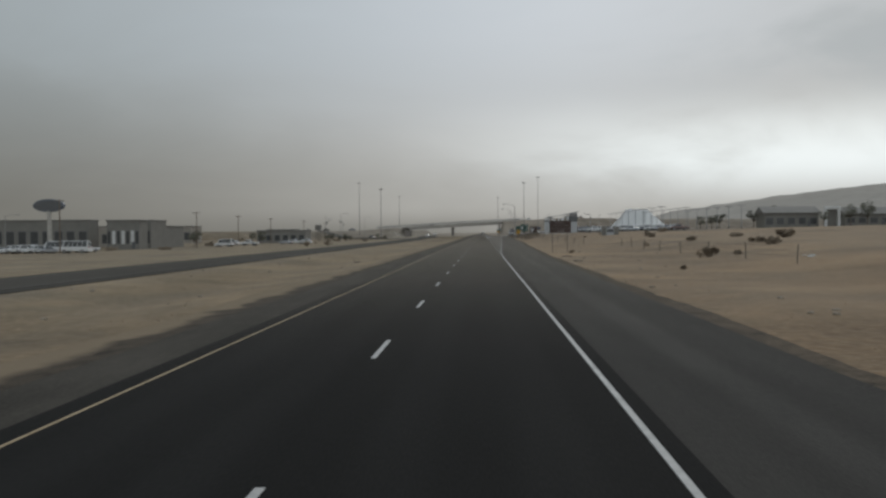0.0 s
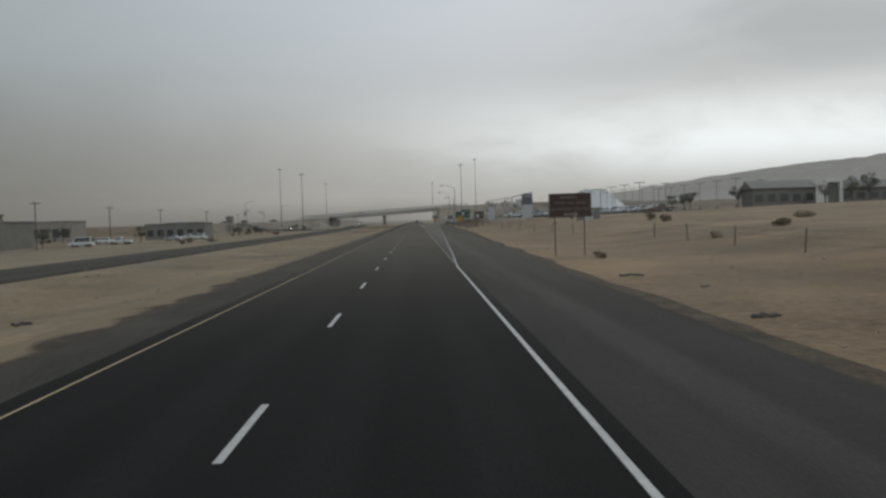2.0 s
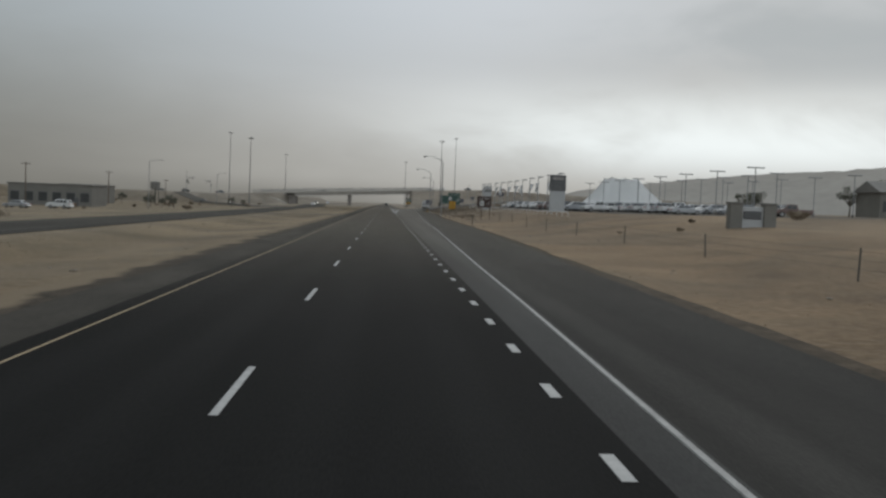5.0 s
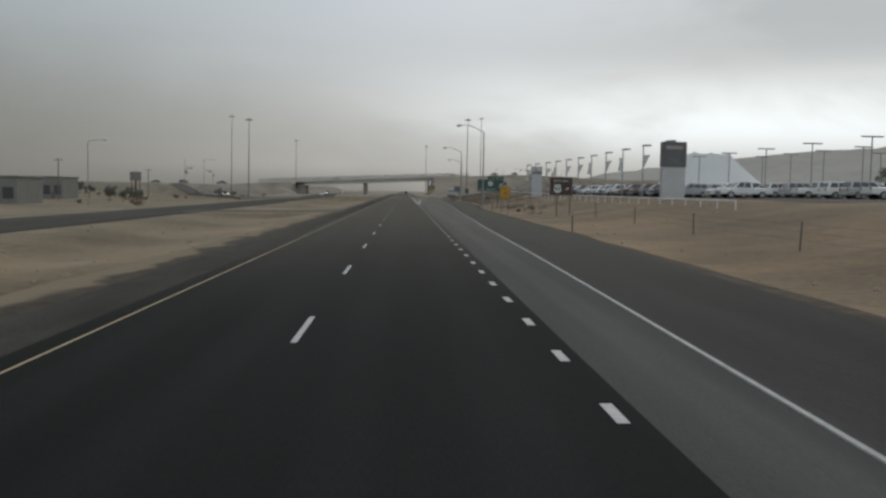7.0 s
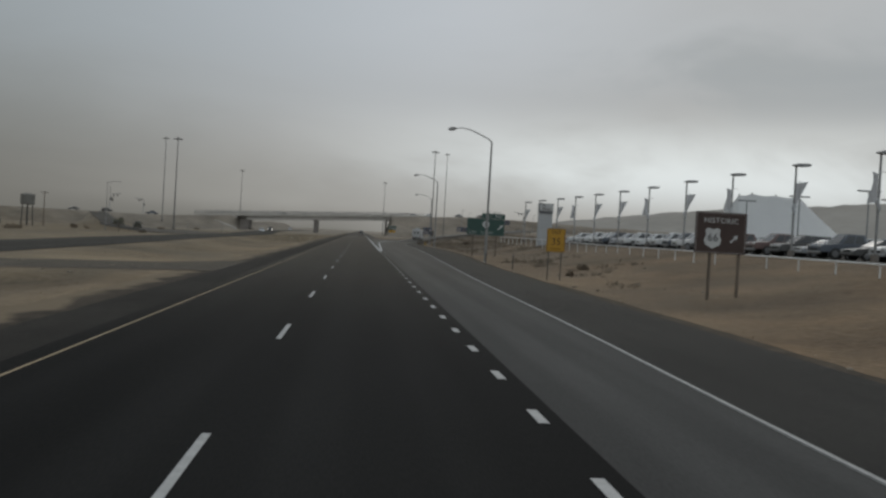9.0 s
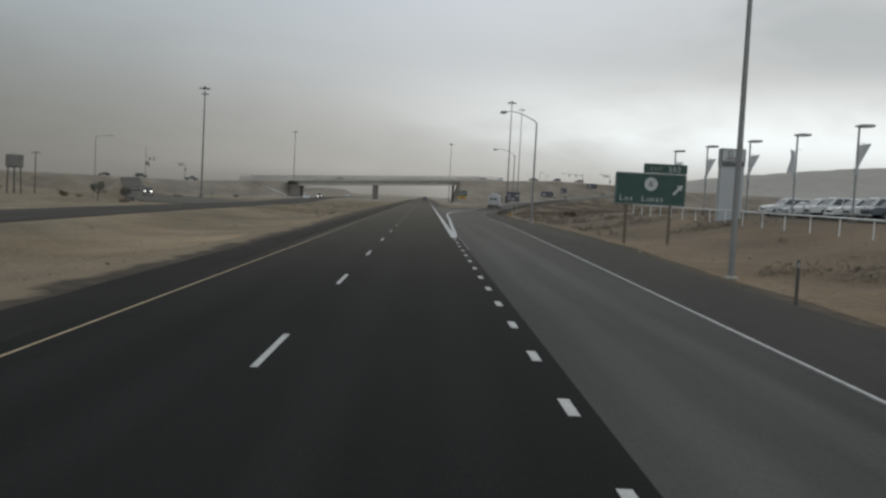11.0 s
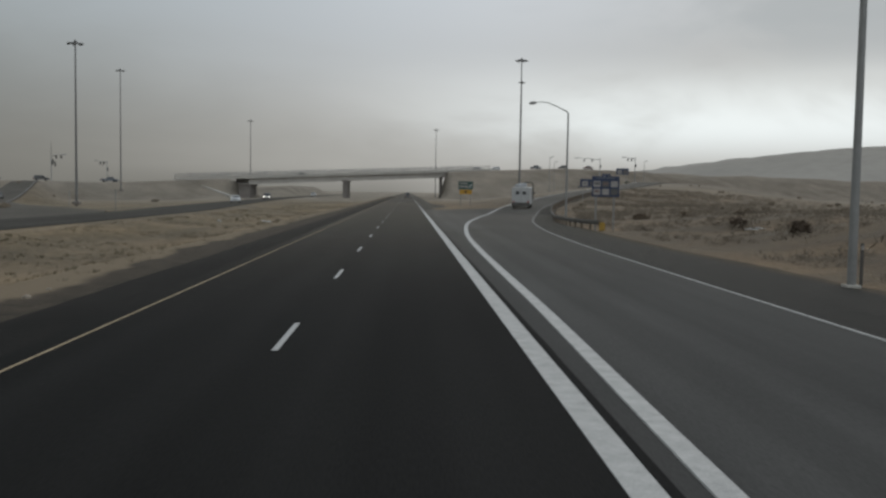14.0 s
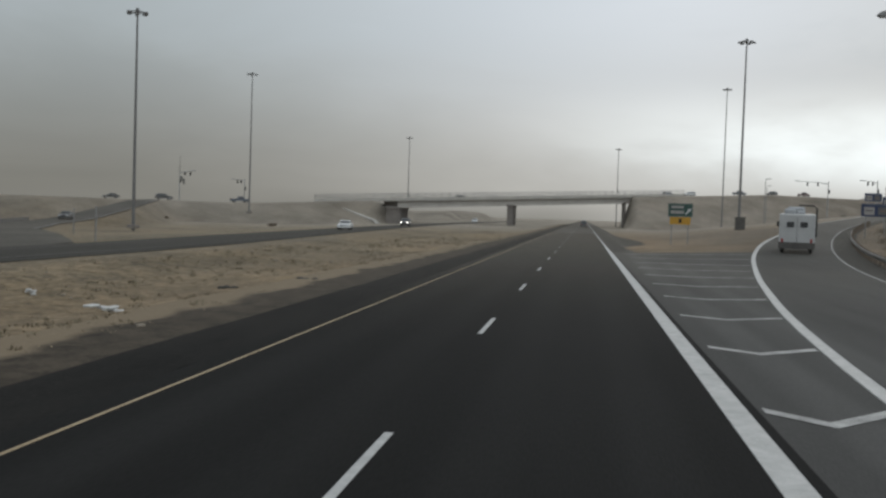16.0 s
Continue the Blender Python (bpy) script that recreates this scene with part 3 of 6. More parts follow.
def crossover():
    """A track that runs aslant through the median and flares out to the north where it joins."""
    bm = bmesh.new()
    r = random.Random(3)
    rows = []
    for i in range(61):
        x = -20.5 + 15.0 * i / 60
        near = 294.3 + 0.75 * min(0.0, x + 7.0) + r.uniform(-0.25, 0.25)
        far = 300.8 + 0.75 * (x + 11.0) + 5.0 * smooth(-10.5, -5.4, x) + r.uniform(-0.25, 0.25)
        z = -0.044 + 0.028 * smooth(-7.6, -7.0, x)
        rows.append([bm.verts.new((x, near + (far - near) * k / 6, z)) for k in range(7)])
    for p, q in zip(rows, rows[1:]):
        for k in range(6):
            bm.faces.new((p[k], q[k], q[k + 1], p[k + 1]))
    tagged(part("median_crossover", bm, TRACK), "dark gravel crossover through the sandy median", "track", kind="structure")


# sand lies over the outer half of the western gravel
_t = GRAVEL_WEST.node_tree
_b = _t.nodes["Principled BSDF"]
_src = _b.inputs["Base Color"].links[0].from_socket
_c, _x, _n, _m = (_t.nodes.new(k) for k in ("ShaderNodeTexCoord", "ShaderNodeSeparateXYZ", "ShaderNodeTexNoise", "ShaderNodeMix"))
_t.links.new(_c.outputs["Object"], _x.inputs[0])
_t.links.new(_c.outputs["Object"], _n.inputs["Vector"])
_n.inputs["Scale"].default_value, _n.inputs["Detail"].default_value = 0.35, 7
_a = _t.nodes.new("ShaderNodeMath")
_a.operation = "MULTIPLY_ADD"
_t.links.new(_n.outputs["Fac"], _a.inputs[0])
_a.inputs[1].default_value = -2.6
_t.links.new(_x.outputs[0], _a.inputs[2])
_k = _t.nodes.new("ShaderNodeMapRange")
_y, _s = _t.nodes.new("ShaderNodeMapRange"), _t.nodes.new("ShaderNodeMath")
_t.links.new(_x.outputs[1], _y.inputs[0])
for _i, _v in enumerate((370, 430, 0.0, 1.1)):
    _y.inputs[_i + 1].default_value = _v
_t.links.new(_a.outputs[0], _s.inputs[0])
_t.links.new(_y.outputs[0], _s.inputs[1])
_t.links.new(_s.outputs[0], _k.inputs[0])
for _i, _v in enumerate((-7.35, -7.75, 0.0, 0.9)):
    _k.inputs[_i + 1].default_value = _v
_m.data_type = "RGBA"
_t.links.new(_k.outputs[0], _m.inputs[0])
_t.links.new(_src, _m.inputs[6])
_m.inputs[7].default_value = (0.205, 0.160, 0.110, 1)
_t.links.new(_m.outputs[2], _b.inputs["Base Color"])
crossover()

# ---- painted lines ----
strip("yellow_edge_line", -3.482, -3.439, -320, END, 60, 0.008, YELLOW_PAINT, "thin yellow edge line", "road marking")
strip("white_edge_line", 4.108, 4.202, -320, 100, 30, 0.008, WHITE_PAINT, "solid white edge line", "road marking")
strip("exit_edge_line", lambda y: bend(RAMP_R, y) - 0.043, lambda y: bend(RAMP_R, y) + 0.043, 100, 700, 3, lambda y: ramp_z(y) + 0.012, DUSTY_PAINT, "white edge line swinging out along the exit lane", "road marking")
strip("gore_line_main", lambda y: 3.99 + 0.10 * smooth(500, 560, y), lambda y: 4.33 - 0.10 * smooth(500, 560, y), 361.5, END, 20, 0.008, WHITE_PAINT, "broad white gore line along the motorway", "road marking")
strip("gore_line_ramp", lambda y: bend(RAMP_L, y), lambda y: bend(RAMP_L, y) + 0.27 * smooth(356, 372, y), 363, 700, 3, lambda y: ramp_z(y) + 0.012, WHITE_PAINT, "broad white gore line bending into the ramp", "road marking")
strip("opposite_line_white", lambda y: bend(OTHER, y) + 3.60, lambda y: bend(OTHER, y) + 3.72, -320, END, 12, lambda y: tilt(3.66) + 0.008, FAINT_PAINT, "dust-covered edge line of the oncoming carriageway", "road marking")
strip("opposite_line_far", lambda y: bend(OTHER, y) - 3.72, lambda y: bend(OTHER, y) - 3.60, -320, END, 12, lambda y: tilt(-3.66) + 0.008, FAINT_PAINT, "white edge line of the oncoming carriageway", "road marking")


def dash_mesh(w, l):
    bm = bmesh.new()
    box(bm, (0, l / 2, 0.003), (w, l, 0.006))
    me = bpy.data.meshes.new("lane_dash")
    bm.to_mesh(me)
    bm.free()
    me.materials.append(WHITE_PAINT)
    return me


DASH, DOT = dash_mesh(0.105, 3.048), dash_mesh(0.15, 0.92)
for i in range(-4, 110):
    d = new("lane_dash", DASH)
    d.location, d.parent = (0, i * 12.192, 0.004), road
for i in range(80):
    y = 104.16 + i * 3.634
    if y > 359:
        break
    d = new("exit_dash", DOT)
    d.location, d.parent = (4.156, y, 0.004), road
for i in range(11):
    y = 449.65 + 6.3 * i
    bm = bmesh.new()
    a, b = 4.46 + 0.09 * i, bend(RAMP_L, y + 0.6)
    m = (a + b) / 2 - 0.09 * (b - a)
    up = ramp_z(y + 1.3)
    v = [bm.verts.new((px, py, 0.006 + up * (px - 4.45) / (b - 4.45))) for px, py in ((a, y + 0.7), (m, y), (b, y + 1.1), (b, y + 1.45), (m, y + 0.35), (a, y + 1.05))]
    bm.faces.new((v[0], v[1], v[4], v[5]))
    bm.faces.new((v[1], v[2], v[3], v[4]))
    part("chevron_mark", bm, WORN_PAINT, road)


# ---- more materials ----
CAR_WHITE = material("white_car_paint", (0.55, 0.55, 0.54), (0.68, 0.68, 0.67), 1, 8, 0.3, coat=0.5)
TRUCK_WHITE = material("dusty_white_truck_paint", (0.36, 0.355, 0.345), (0.47, 0.465, 0.455), 1.2, 7, 0.55)
CAR_SILVER = material("silver_car_paint", (0.30, 0.31, 0.32), (0.40, 0.41, 0.42), 1, 8, 0.35, metal=0.3, coat=0.5)
CAR_DARK = material("dark_grey_car_paint", (0.075, 0.074, 0.072), (0.125, 0.122, 0.117), 1, 8, 0.5, coat=0.2)
CAR_RED = material("dark_red_car_paint", (0.13, 0.085, 0.078), (0.19, 0.13, 0.118), 1, 8, 0.45, coat=0.2)
CAR_BLUE = material("blue_grey_car_paint", (0.085, 0.098, 0.118), (0.13, 0.143, 0.165), 1, 8, 0.45, coat=0.2)
RUBBER = material("tyre_rubber", (0.03, 0.029, 0.027), (0.05, 0.048, 0.045), 4, 30, 0.85)
RIM = material("alloy_rim", (0.25, 0.25, 0.25), (0.36, 0.36, 0.36), 4, 30, 0.4, metal=0.7)
GLASS = material("dark_car_glass", (0.045, 0.047, 0.048), (0.07, 0.072, 0.072), 1, 6, 0.22, spec=0.5)
LAMP_RED = material("red_tail_lens", (0.22, 0.015, 0.012), (0.3, 0.02, 0.018), 4, 20, 0.3)
LAMP_CLEAR = material("clear_lamp_lens", (0.5, 0.5, 0.48), (0.65, 0.65, 0.63), 4, 20, 0.25)
PALE_WALL = material("pale_grey_cladding", (0.37, 0.375, 0.375), (0.46, 0.465, 0.465), 0.5, 6, 0.7)
DARK_PANEL = material("dark_grey_sign_panel", (0.088, 0.089, 0.091), (0.125, 0.126, 0.128), 1, 9, 0.5)
DIM_WALL = material("dusty_dark_stucco", (0.15, 0.145, 0.13), (0.215, 0.205, 0.185), 0.4, 5, 0.85)
TAN_WALL = material("dusty_tan_stucco", (0.22, 0.20, 0.17), (0.30, 0.275, 0.24), 0.4, 5, 0.85)
ROOF = material("dull_roof_sheet", (0.16, 0.153, 0.14), (0.22, 0.21, 0.195), 0.5, 6, 0.8)
WHITE_WALL = material("white_stucco", (0.46, 0.46, 0.45), (0.60, 0.60, 0.58), 0.5, 6, 0.8)
TENT_CLOTH = material("white_tent_fabric", (0.84, 0.84, 0.83), (0.91, 0.91, 0.90), 0.15, 3, 0.8)
BANNER = material("faded_grey_banner", (0.52, 0.53, 0.54), (0.66, 0.67, 0.68), 2, 12, 0.8)
SAGE = material("dry_sagebrush", (0.155, 0.124, 0.092), (0.31, 0.25, 0.185), 1.5, 9, 0.95, random_tint=0.3)
STRAW = material("dead_grass", (0.25, 0.195, 0.13), (0.46, 0.37, 0.25), 0.5, 9, 0.95)
TUSSOCK = material("olive_dead_grass", (0.105, 0.088, 0.058), (0.235, 0.20, 0.135), 0.4, 9, 0.95)
LEAF = material("dusty_foliage", (0.085, 0.083, 0.064), (0.15, 0.145, 0.11), 0.6, 7, 0.95, random_tint=0.2)
BARK = material("grey_bark", (0.10, 0.085, 0.07), (0.17, 0.148, 0.12), 2, 16, 0.9, 0.4)
STONE = material("tan_rubble", (0.17, 0.145, 0.112), (0.31, 0.265, 0.21), 3, 20, 0.9, 0.4)
# the mesa's pale tone holds the haze of distance in its base colour
HILL = material("haze_pale_hill", (0.31, 0.29, 0.262), (0.38, 0.355, 0.32), 0.004, 0.03, 1.0, spec=0.0, contrast=0.4)


def cloth(m, colour, share):
    """Thin fabric lets some light through."""
    t = m.node_tree
    tl, mx = t.nodes.new("ShaderNodeBsdfTranslucent"), t.nodes.new("ShaderNodeMixShader")
    tl.inputs["Color"].default_value = (*colour, 1)
    mx.inputs[0].default_value = share
    t.links.new(t.nodes["Principled BSDF"].outputs[0], mx.inputs[1])
    t.links.new(tl.outputs[0], mx.inputs[2])
    t.links.new(mx.outputs[0], t.nodes["Material Output"].inputs[0])


cloth(TENT_CLOTH, (0.96, 0.96, 0.95), 0.15)
cloth(BANNER, (0.70, 0.71, 0.72), 0.45)
LOT_STEEL = material("grey_lamp_paint", (0.23, 0.23, 0.228), (0.32, 0.32, 0.316), 2, 20, 0.6)
BRUSH = material("brown_dry_brush", (0.115, 0.092, 0.068), (0.195, 0.158, 0.118), 0.4, 7, 0.95)
LENS_ON = bpy.data.materials.new("lit_headlamp")
LENS_ON.use_nodes = True
_b = LENS_ON.node_tree.nodes["Principled BSDF"]
_b.inputs["Emission Color"].default_value = (1.0, 0.95, 0.85, 1)
_b.inputs["Emission Strength"].default_value = 3.0


def at(x, y, rz=0.0, dz=0.0):
    return pose(x, y, land(x, y) + dz, 0, 0, rz)


def letters(text, size, loc, mat, parent, align="CENTER", name="lettering", depth=0.006, spacing=1.06, base="CENTER"):
    c = bpy.data.curves.new(name, "FONT")
    c.body, c.size, c.align_x, c.align_y, c.extrude = text, size, align, base, depth
    c.resolution_u, c.space_character = 2, spacing
    tmp = bpy.data.objects.new("tmp", c)
    scene.collection.objects.link(tmp)
    dg = bpy.context.evaluated_depsgraph_get()
    me = bpy.data.meshes.new_from_object(tmp.evaluated_get(dg))
    bpy.data.objects.remove(tmp)
    bpy.data.curves.remove(c)
    me.name = name
    me.materials.clear()
    me.materials.append(mat)
    ob = new(name, me)
    ob.parent = parent
    ob.matrix_basis = pose(*loc, 90, 0, 0)
    return ob


def spell(text, size, loc, mat, parent, gap):
    """One mesh a letter, on a common base line, set round the middle."""
    obs = [letters(c, size, (0, 0, 0), mat, parent, "LEFT", "letter", base="BOTTOM_BASELINE") for c in text]
    lo = [min(v.co.x for v in o.data.vertices) for o in obs]
    hi = [max(v.co.x for v in o.data.vertices) for o in obs]
    x = loc[0] - (sum(hi) - sum(lo) + gap * (len(obs) - 1)) / 2
    for o, a, c in zip(obs, lo, hi):
        o.matrix_basis = pose(x - a, loc[1], loc[2] - 0.35 * size, 90, 0, 0)
        x += c - a + gap


def words(text, size, loc, mat, parent):
    """One mesh a word, set side by side round the middle."""
    obs = [letters(w, size, (0, 0, 0), mat, parent, "LEFT") for w in text.split()]
    wide = [max(v.co.x for v in o.data.vertices) for o in obs]
    gap = 0.42 * size
    x = loc[0] - (sum(wide) + gap * (len(obs) - 1)) / 2
    for o, w in zip(obs, wide):
        o.matrix_basis = pose(x, loc[1], loc[2], 90, 0, 0)
        x += w + gap


def panel(w, h, cz, y=0.0, t=0.05, r=0.06):
    """A sign sheet with rounded corners, facing south."""
    pts = []
    for sx, sz, a in ((1, 1, 0), (-1, 1, 90), (-1, -1, 180), (1, -1, 270)):
        for k in range(4):
            b = radians(a + 30 * k)
            pts.append((sx * (w / 2 - r) + r * math.cos(b), cz + sz * (h / 2 - r) + r * math.sin(b)))
    return prism(bmesh.new(), pts, y - t / 2, y + t / 2)


def rim_frame(w, h, cz, y, b=0.03):
    return boxes(((0, y, cz + h / 2 - 0.05), (w - 0.12, 0.008, b)), ((0, y, cz - h / 2 + 0.05), (w - 0.12, 0.008, b)),
                 ((-w / 2 + 0.05, y, cz), (b, 0.008, h - 0.14)), ((w / 2 - 0.05, y, cz), (b, 0.008, h - 0.14)))


def sign_posts(host, xs, top, mat=STEEL, r=0.045, deep=0.6):
    for x in xs:
        yy = 0.055 + r
        p = part("post", boxes(((x, yy, (top - deep) / 2), (2 * r, 2 * r, top + deep), 0.008)), mat, host)
        for d in (0.25, 1.0):
            part("bracket", boxes(((x, 0.043, top - d), (0.16 + 2 * r, 0.03, 0.08))), ALU, p)


def arrow(loc, s, ang, mat, host, shaft=0.55):
    bm = bmesh.new()
    prism(bm, [(-0.5 * s * shaft * 2, -0.09 * s), (0.1 * s, -0.09 * s), (0.1 * s, -0.26 * s), (0.5 * s, 0), (0.1 * s, 0.26 * s), (0.1 * s, 0.09 * s), (-0.5 * s * shaft * 2, 0.09 * s)], -0.005, 0.005)
    ob = part("arrow", bm, mat, host)
    ob.matrix_basis = pose(*loc, 0, -ang, 0)
    return ob


# ---- signs along the exit side ----
SIGN_FADED = material("faded_sign_letters", (0.13, 0.115, 0.105), (0.23, 0.21, 0.195), 5, 20, 0.7)


def brown_park_sign():
    x, y = 11.72, 108.7
    g = land(x, y)
    h = thing("park_sign", pose(x, y, g), "brown park guide sign with faded white lettering", "road sign")
    z = 3.09 - g
    part("sheet", panel(2.66, 1.50, z), BROWN, h)
    part("border", rim_frame(2.66, 1.50, z, -0.03, 0.02), SIGN_FADED, h)
    part("text_bar", boxes(((-0.12, -0.03, z + 0.50), (1.05, 0.008, 0.14))), material("worn_sign_text", (0.10, 0.08, 0.07), (0.17, 0.14, 0.13), 6, 25, 0.7), h)
    words("TOME HILL PARK", 0.25, (0.02, -0.03, z + 0.14), SIGN_FADED, h)
    words("LA PUERTA DEL SOL", 0.25, (0.0, -0.03, z - 0.24), SIGN_FADED, h)
    arrow((0.16, -0.03, z - 0.56), 0.74, 0, SIGN_FADED, h, 0.75)
    sign_posts(h, (-0.96, 0.88), z + 0.4, DARK_STEEL, 0.03)


def historic_sign():
    x, y = 18.28, 290.0
    g = land(x, y)
    h = thing("historic_route_sign", pose(x, y, g), "brown historic route sign with white shield and arrow on two posts", "road sign")
    z = 3.26 - g
    part("sheet", panel(2.46, 1.93, z), BROWN, h)
    part("border", rim_frame(2.46, 1.93, z, -0.03, 0.025), SIGN_DIM, h)
    letters("HISTORIC", 0.36, (0, -0.03, z + 0.56), SIGN_WHITE, h)
    pts = [(-0.36, 0.36), (-0.2, 0.44), (0, 0.37), (0.2, 0.44), (0.36, 0.36), (0.32, 0.1), (0.42, -0.12), (0.34, -0.36), (0.15, -0.44), (0, -0.52), (-0.15, -0.44), (-0.34, -0.36), (-0.42, -0.12), (-0.32, 0.1)]
    s = part("shield", prism(bmesh.new(), [(px - 0.38, pz + z - 0.22) for px, pz in pts], -0.045, -0.028), SIGN_WHITE, h)
    letters("66", 0.52, (-0.38, -0.052, z - 0.24), SIGN_BLACK, s)
    arrow((0.66, -0.033, z - 0.24), 0.46, 45, SIGN_WHITE, h)
    sign_posts(h, (-0.42, 0.98), z + 0.5, WOOD, 0.06)


def exit_speed_sign():
    x, y = 14.12, 306.7
    g = land(x, y)
    h = thing("exit_speed_sign", pose(x, y, g), "yellow exit speed sign reading 35 on two thin posts", "road sign")
    z = 2.50 - g
    part("sheet", panel(1.20, 1.50, z), YELLOW, h)
    part("border", rim_frame(1.20, 1.50, z, -0.03, 0.025), SIGN_BLACK, h)
    letters("EXIT", 0.30, (0, -0.03, z + 0.48), SIGN_BLACK, h)
    letters("35", 0.62, (0.02, -0.03, z - 0.10), SIGN_BLACK, h)
    part("text_bar", boxes(((0, -0.03, z - 0.55), (0.7, 0.008, 0.10))), material("faded_black_text", (0.20, 0.11, 0.01), (0.3, 0.17, 0.02), 6, 25, 0.7), h)
    sign_posts(h, (-0.42, 0.42), z + 0.5, DARK_STEEL, 0.03)


def exit_sign():
    x, y = 17.95, 368.5
    g = land(x, y)
    h = thing("exit_sign", pose(x, y, g), "large green exit guide sign with white route disc", "road sign")
    z = 3.80 - g
    part("sheet", panel(5.0, 2.24, z, t=0.06, r=0.12), GREEN, h)
    part("border", rim_frame(5.0, 2.24, z, -0.036, 0.04), SIGN_DIM, h)
    tab = part("exit_tab", panel(3.05, 0.66, z + 1.47, t=0.06), GREEN, h)
    spell("EXIT", 0.38, (-0.62, -0.036, z + 1.44), SIGN_DIM, tab, 0.05)
    spell("203", 0.54, (0.62, -0.036, z + 1.46), SIGN_WHITE, tab, 0.09)
    tab.location = (0.98, 0, 0)
    bm = bmesh.new()
    prism(bm, [(0.02 + 0.46 * math.cos(k * math.tau / 24), z + 0.36 + 0.46 * math.sin(k * math.tau / 24)) for k in range(24)], -0.05, -0.032)
    d = part("route_disc", bm, SIGN_WHITE, h)
    letters("6", 0.62, (0.02, -0.056, z + 0.36), SIGN_BLACK, d)
    spell("Los", 0.56, (-1.68, -0.036, z - 0.66), SIGN_WHITE, h, 0.11)
    spell("Lunas", 0.56, (0.17, -0.036, z - 0.66), SIGN_WHITE, h, 0.11)
    arrow((1.95, -0.036, z + 0.06), 0.9, 47, SIGN_WHITE, h)
    sign_posts(h, (-1.60, 1.48), z + 0.9, WOOD, 0.085)


def gore_sign():
    x, y = 11.48, 538.0
    g = land(x, y)
    h = thing("gore_exit_sign", pose(x, y, g), "small green exit sign above a yellow speed plate in the gore", "road sign")
    z = 3.75 - g
    part("sheet", panel(2.4, 1.35, z), GREEN, h)
    part("border", rim_frame(2.4, 1.35, z, -0.03, 0.03), SIGN_DIM, h)
    part("text_bar", boxes(((-0.3, -0.03, z + 0.3), (1.2, 0.008, 0.24)), ((-0.3, -0.03, z - 0.2), (1.3, 0.008, 0.3))), SIGN_DIM, h)
    arrow((0.75, -0.033, z - 0.1), 0.75, 48, SIGN_WHITE, h)
    yp = part("speed_plate", panel(2.0, 0.72, z - 1.06), YELLOW, h, "yellow speed plate")
    part("text_bar", boxes(((0, -0.03, z - 1.06), (0.28, 0.008, 0.4))), SIGN_BLACK, yp)
    sign_posts(h, (-0.8, 0.8), z + 0.4, STEEL, 0.05)


def services_sign(x, y, w, hh, cz, rows, cols, label):
    g = land(x, y)
    h = thing("services_sign", pose(x, y, g), label, "road sign", "blue services signs")
    z = cz - g
    part("sheet", panel(w, hh, z), BLUE, h)
    part("heading_bar", boxes(((0, -0.03, z + hh * 0.42), (w * 0.7, 0.008, hh * 0.06))), CAR_BLUE, h)
    tones = (SIGN_DIM, CAR_DARK, SIGN_DIM, SIGN_DIM, SIGN_DIM, CAR_DARK)
    for r in range(rows):
        for c in range(cols):
            cx, cy = (c - (cols - 1) / 2) * w / (cols + 0.15), z + hh * 0.30 - (r + 0.5) * hh * 0.76 / rows + 0.02
            lp = part("logo_panel", panel(w / (cols + 0.9), hh * 0.6 / rows, 0, t=0.02), tones[(r * cols + c) % 6], h)
            lp.location = (cx, -0.04, cy)
            part("logo_bar", boxes(((0, -0.014, 0.03), (w / (cols + 2.4), 0.008, hh * 0.10))), (CAR_DARK, CAR_RED, SIGN_DIM)[(r + c) % 3], lp)
    sign_posts(h, (-w * 0.33, w * 0.33), z + hh * 0.3, STEEL, 0.05)


brown_park_sign()
historic_sign()
exit_speed_sign()
exit_sign()
gore_sign()
services_sign(16.57, 455.0, 2.02, 1.50, 3.16, 2, 3, "blue services sign with six pale logo panels")
services_sign(35.6, 557.6, 3.3, 1.5, 4.7, 1, 2, "blue services sign with two pale logo panels by the ramp")
services_sign(43.0, 577.0, 1.75, 1.35, 6.2, 1, 2, "small blue services sign beside the ramp")
services_sign(68.3, 671.0, 3.8, 1.9, 9.9, 1, 2, "blue services sign with two logo panels high on the ramp")


# ---- lamps ----
def street_lamp(x, y, top):
    g = land(x, y)
    h = thing("street_lamp", pose(x, y, g), "tall galvanised street lamp with one curved arm", "street lamp", "street lamps on the exit side")
    t = top - g
    part("pole", tubes(([(0, 0, -0.4), (0, 0, t * 0.5), (0, 0, t)], [0.13, 0.11, 0.085]), n=12), STEEL, h)
    part("base_plate", boxes(((0, 0, 0.06), (0.42, 0.42, 0.12), 0.02)), CONCRETE, h)
    part("arm", tubes(([(0, 0, t - 0.02), (-0.25, 0, t + 0.25), (-1.3, 0, t + 0.75), (-2.3, 0, t + 1.14), (-3.0, 0, t + 1.22), (-3.7, 0, t + 1.15)], [0.07, 0.06, 0.055, 0.05, 0.045, 0.04]), n=10), STEEL, h)
    hd = part("lamp_head", prism(bmesh.new(), [(-4.45, t + 1.02), (-4.3, t + 1.18), (-3.9, t + 1.26), (-3.55, t + 1.2), (-3.5, t + 1.1), (-3.75, t + 0.96), (-4.3, t + 0.94)], -0.16, 0.16, bevel=0.04), STEEL, h)
    part("lens", boxes(((-4.05, 0, t + 0.93), (0.5, 0.24, 0.06), 0.02)), LAMP_CLEAR, hd)


street_lamp(14.05, 339.0, 11.86)
street_lamp(14.99, 413.94, 11.83)
street_lamp(19.8, 490.4, 11.55)


MAST = material("weathered_mast_steel", (0.14, 0.137, 0.132), (0.20, 0.196, 0.19), 1.2, 14, 0.6, metal=0.2)


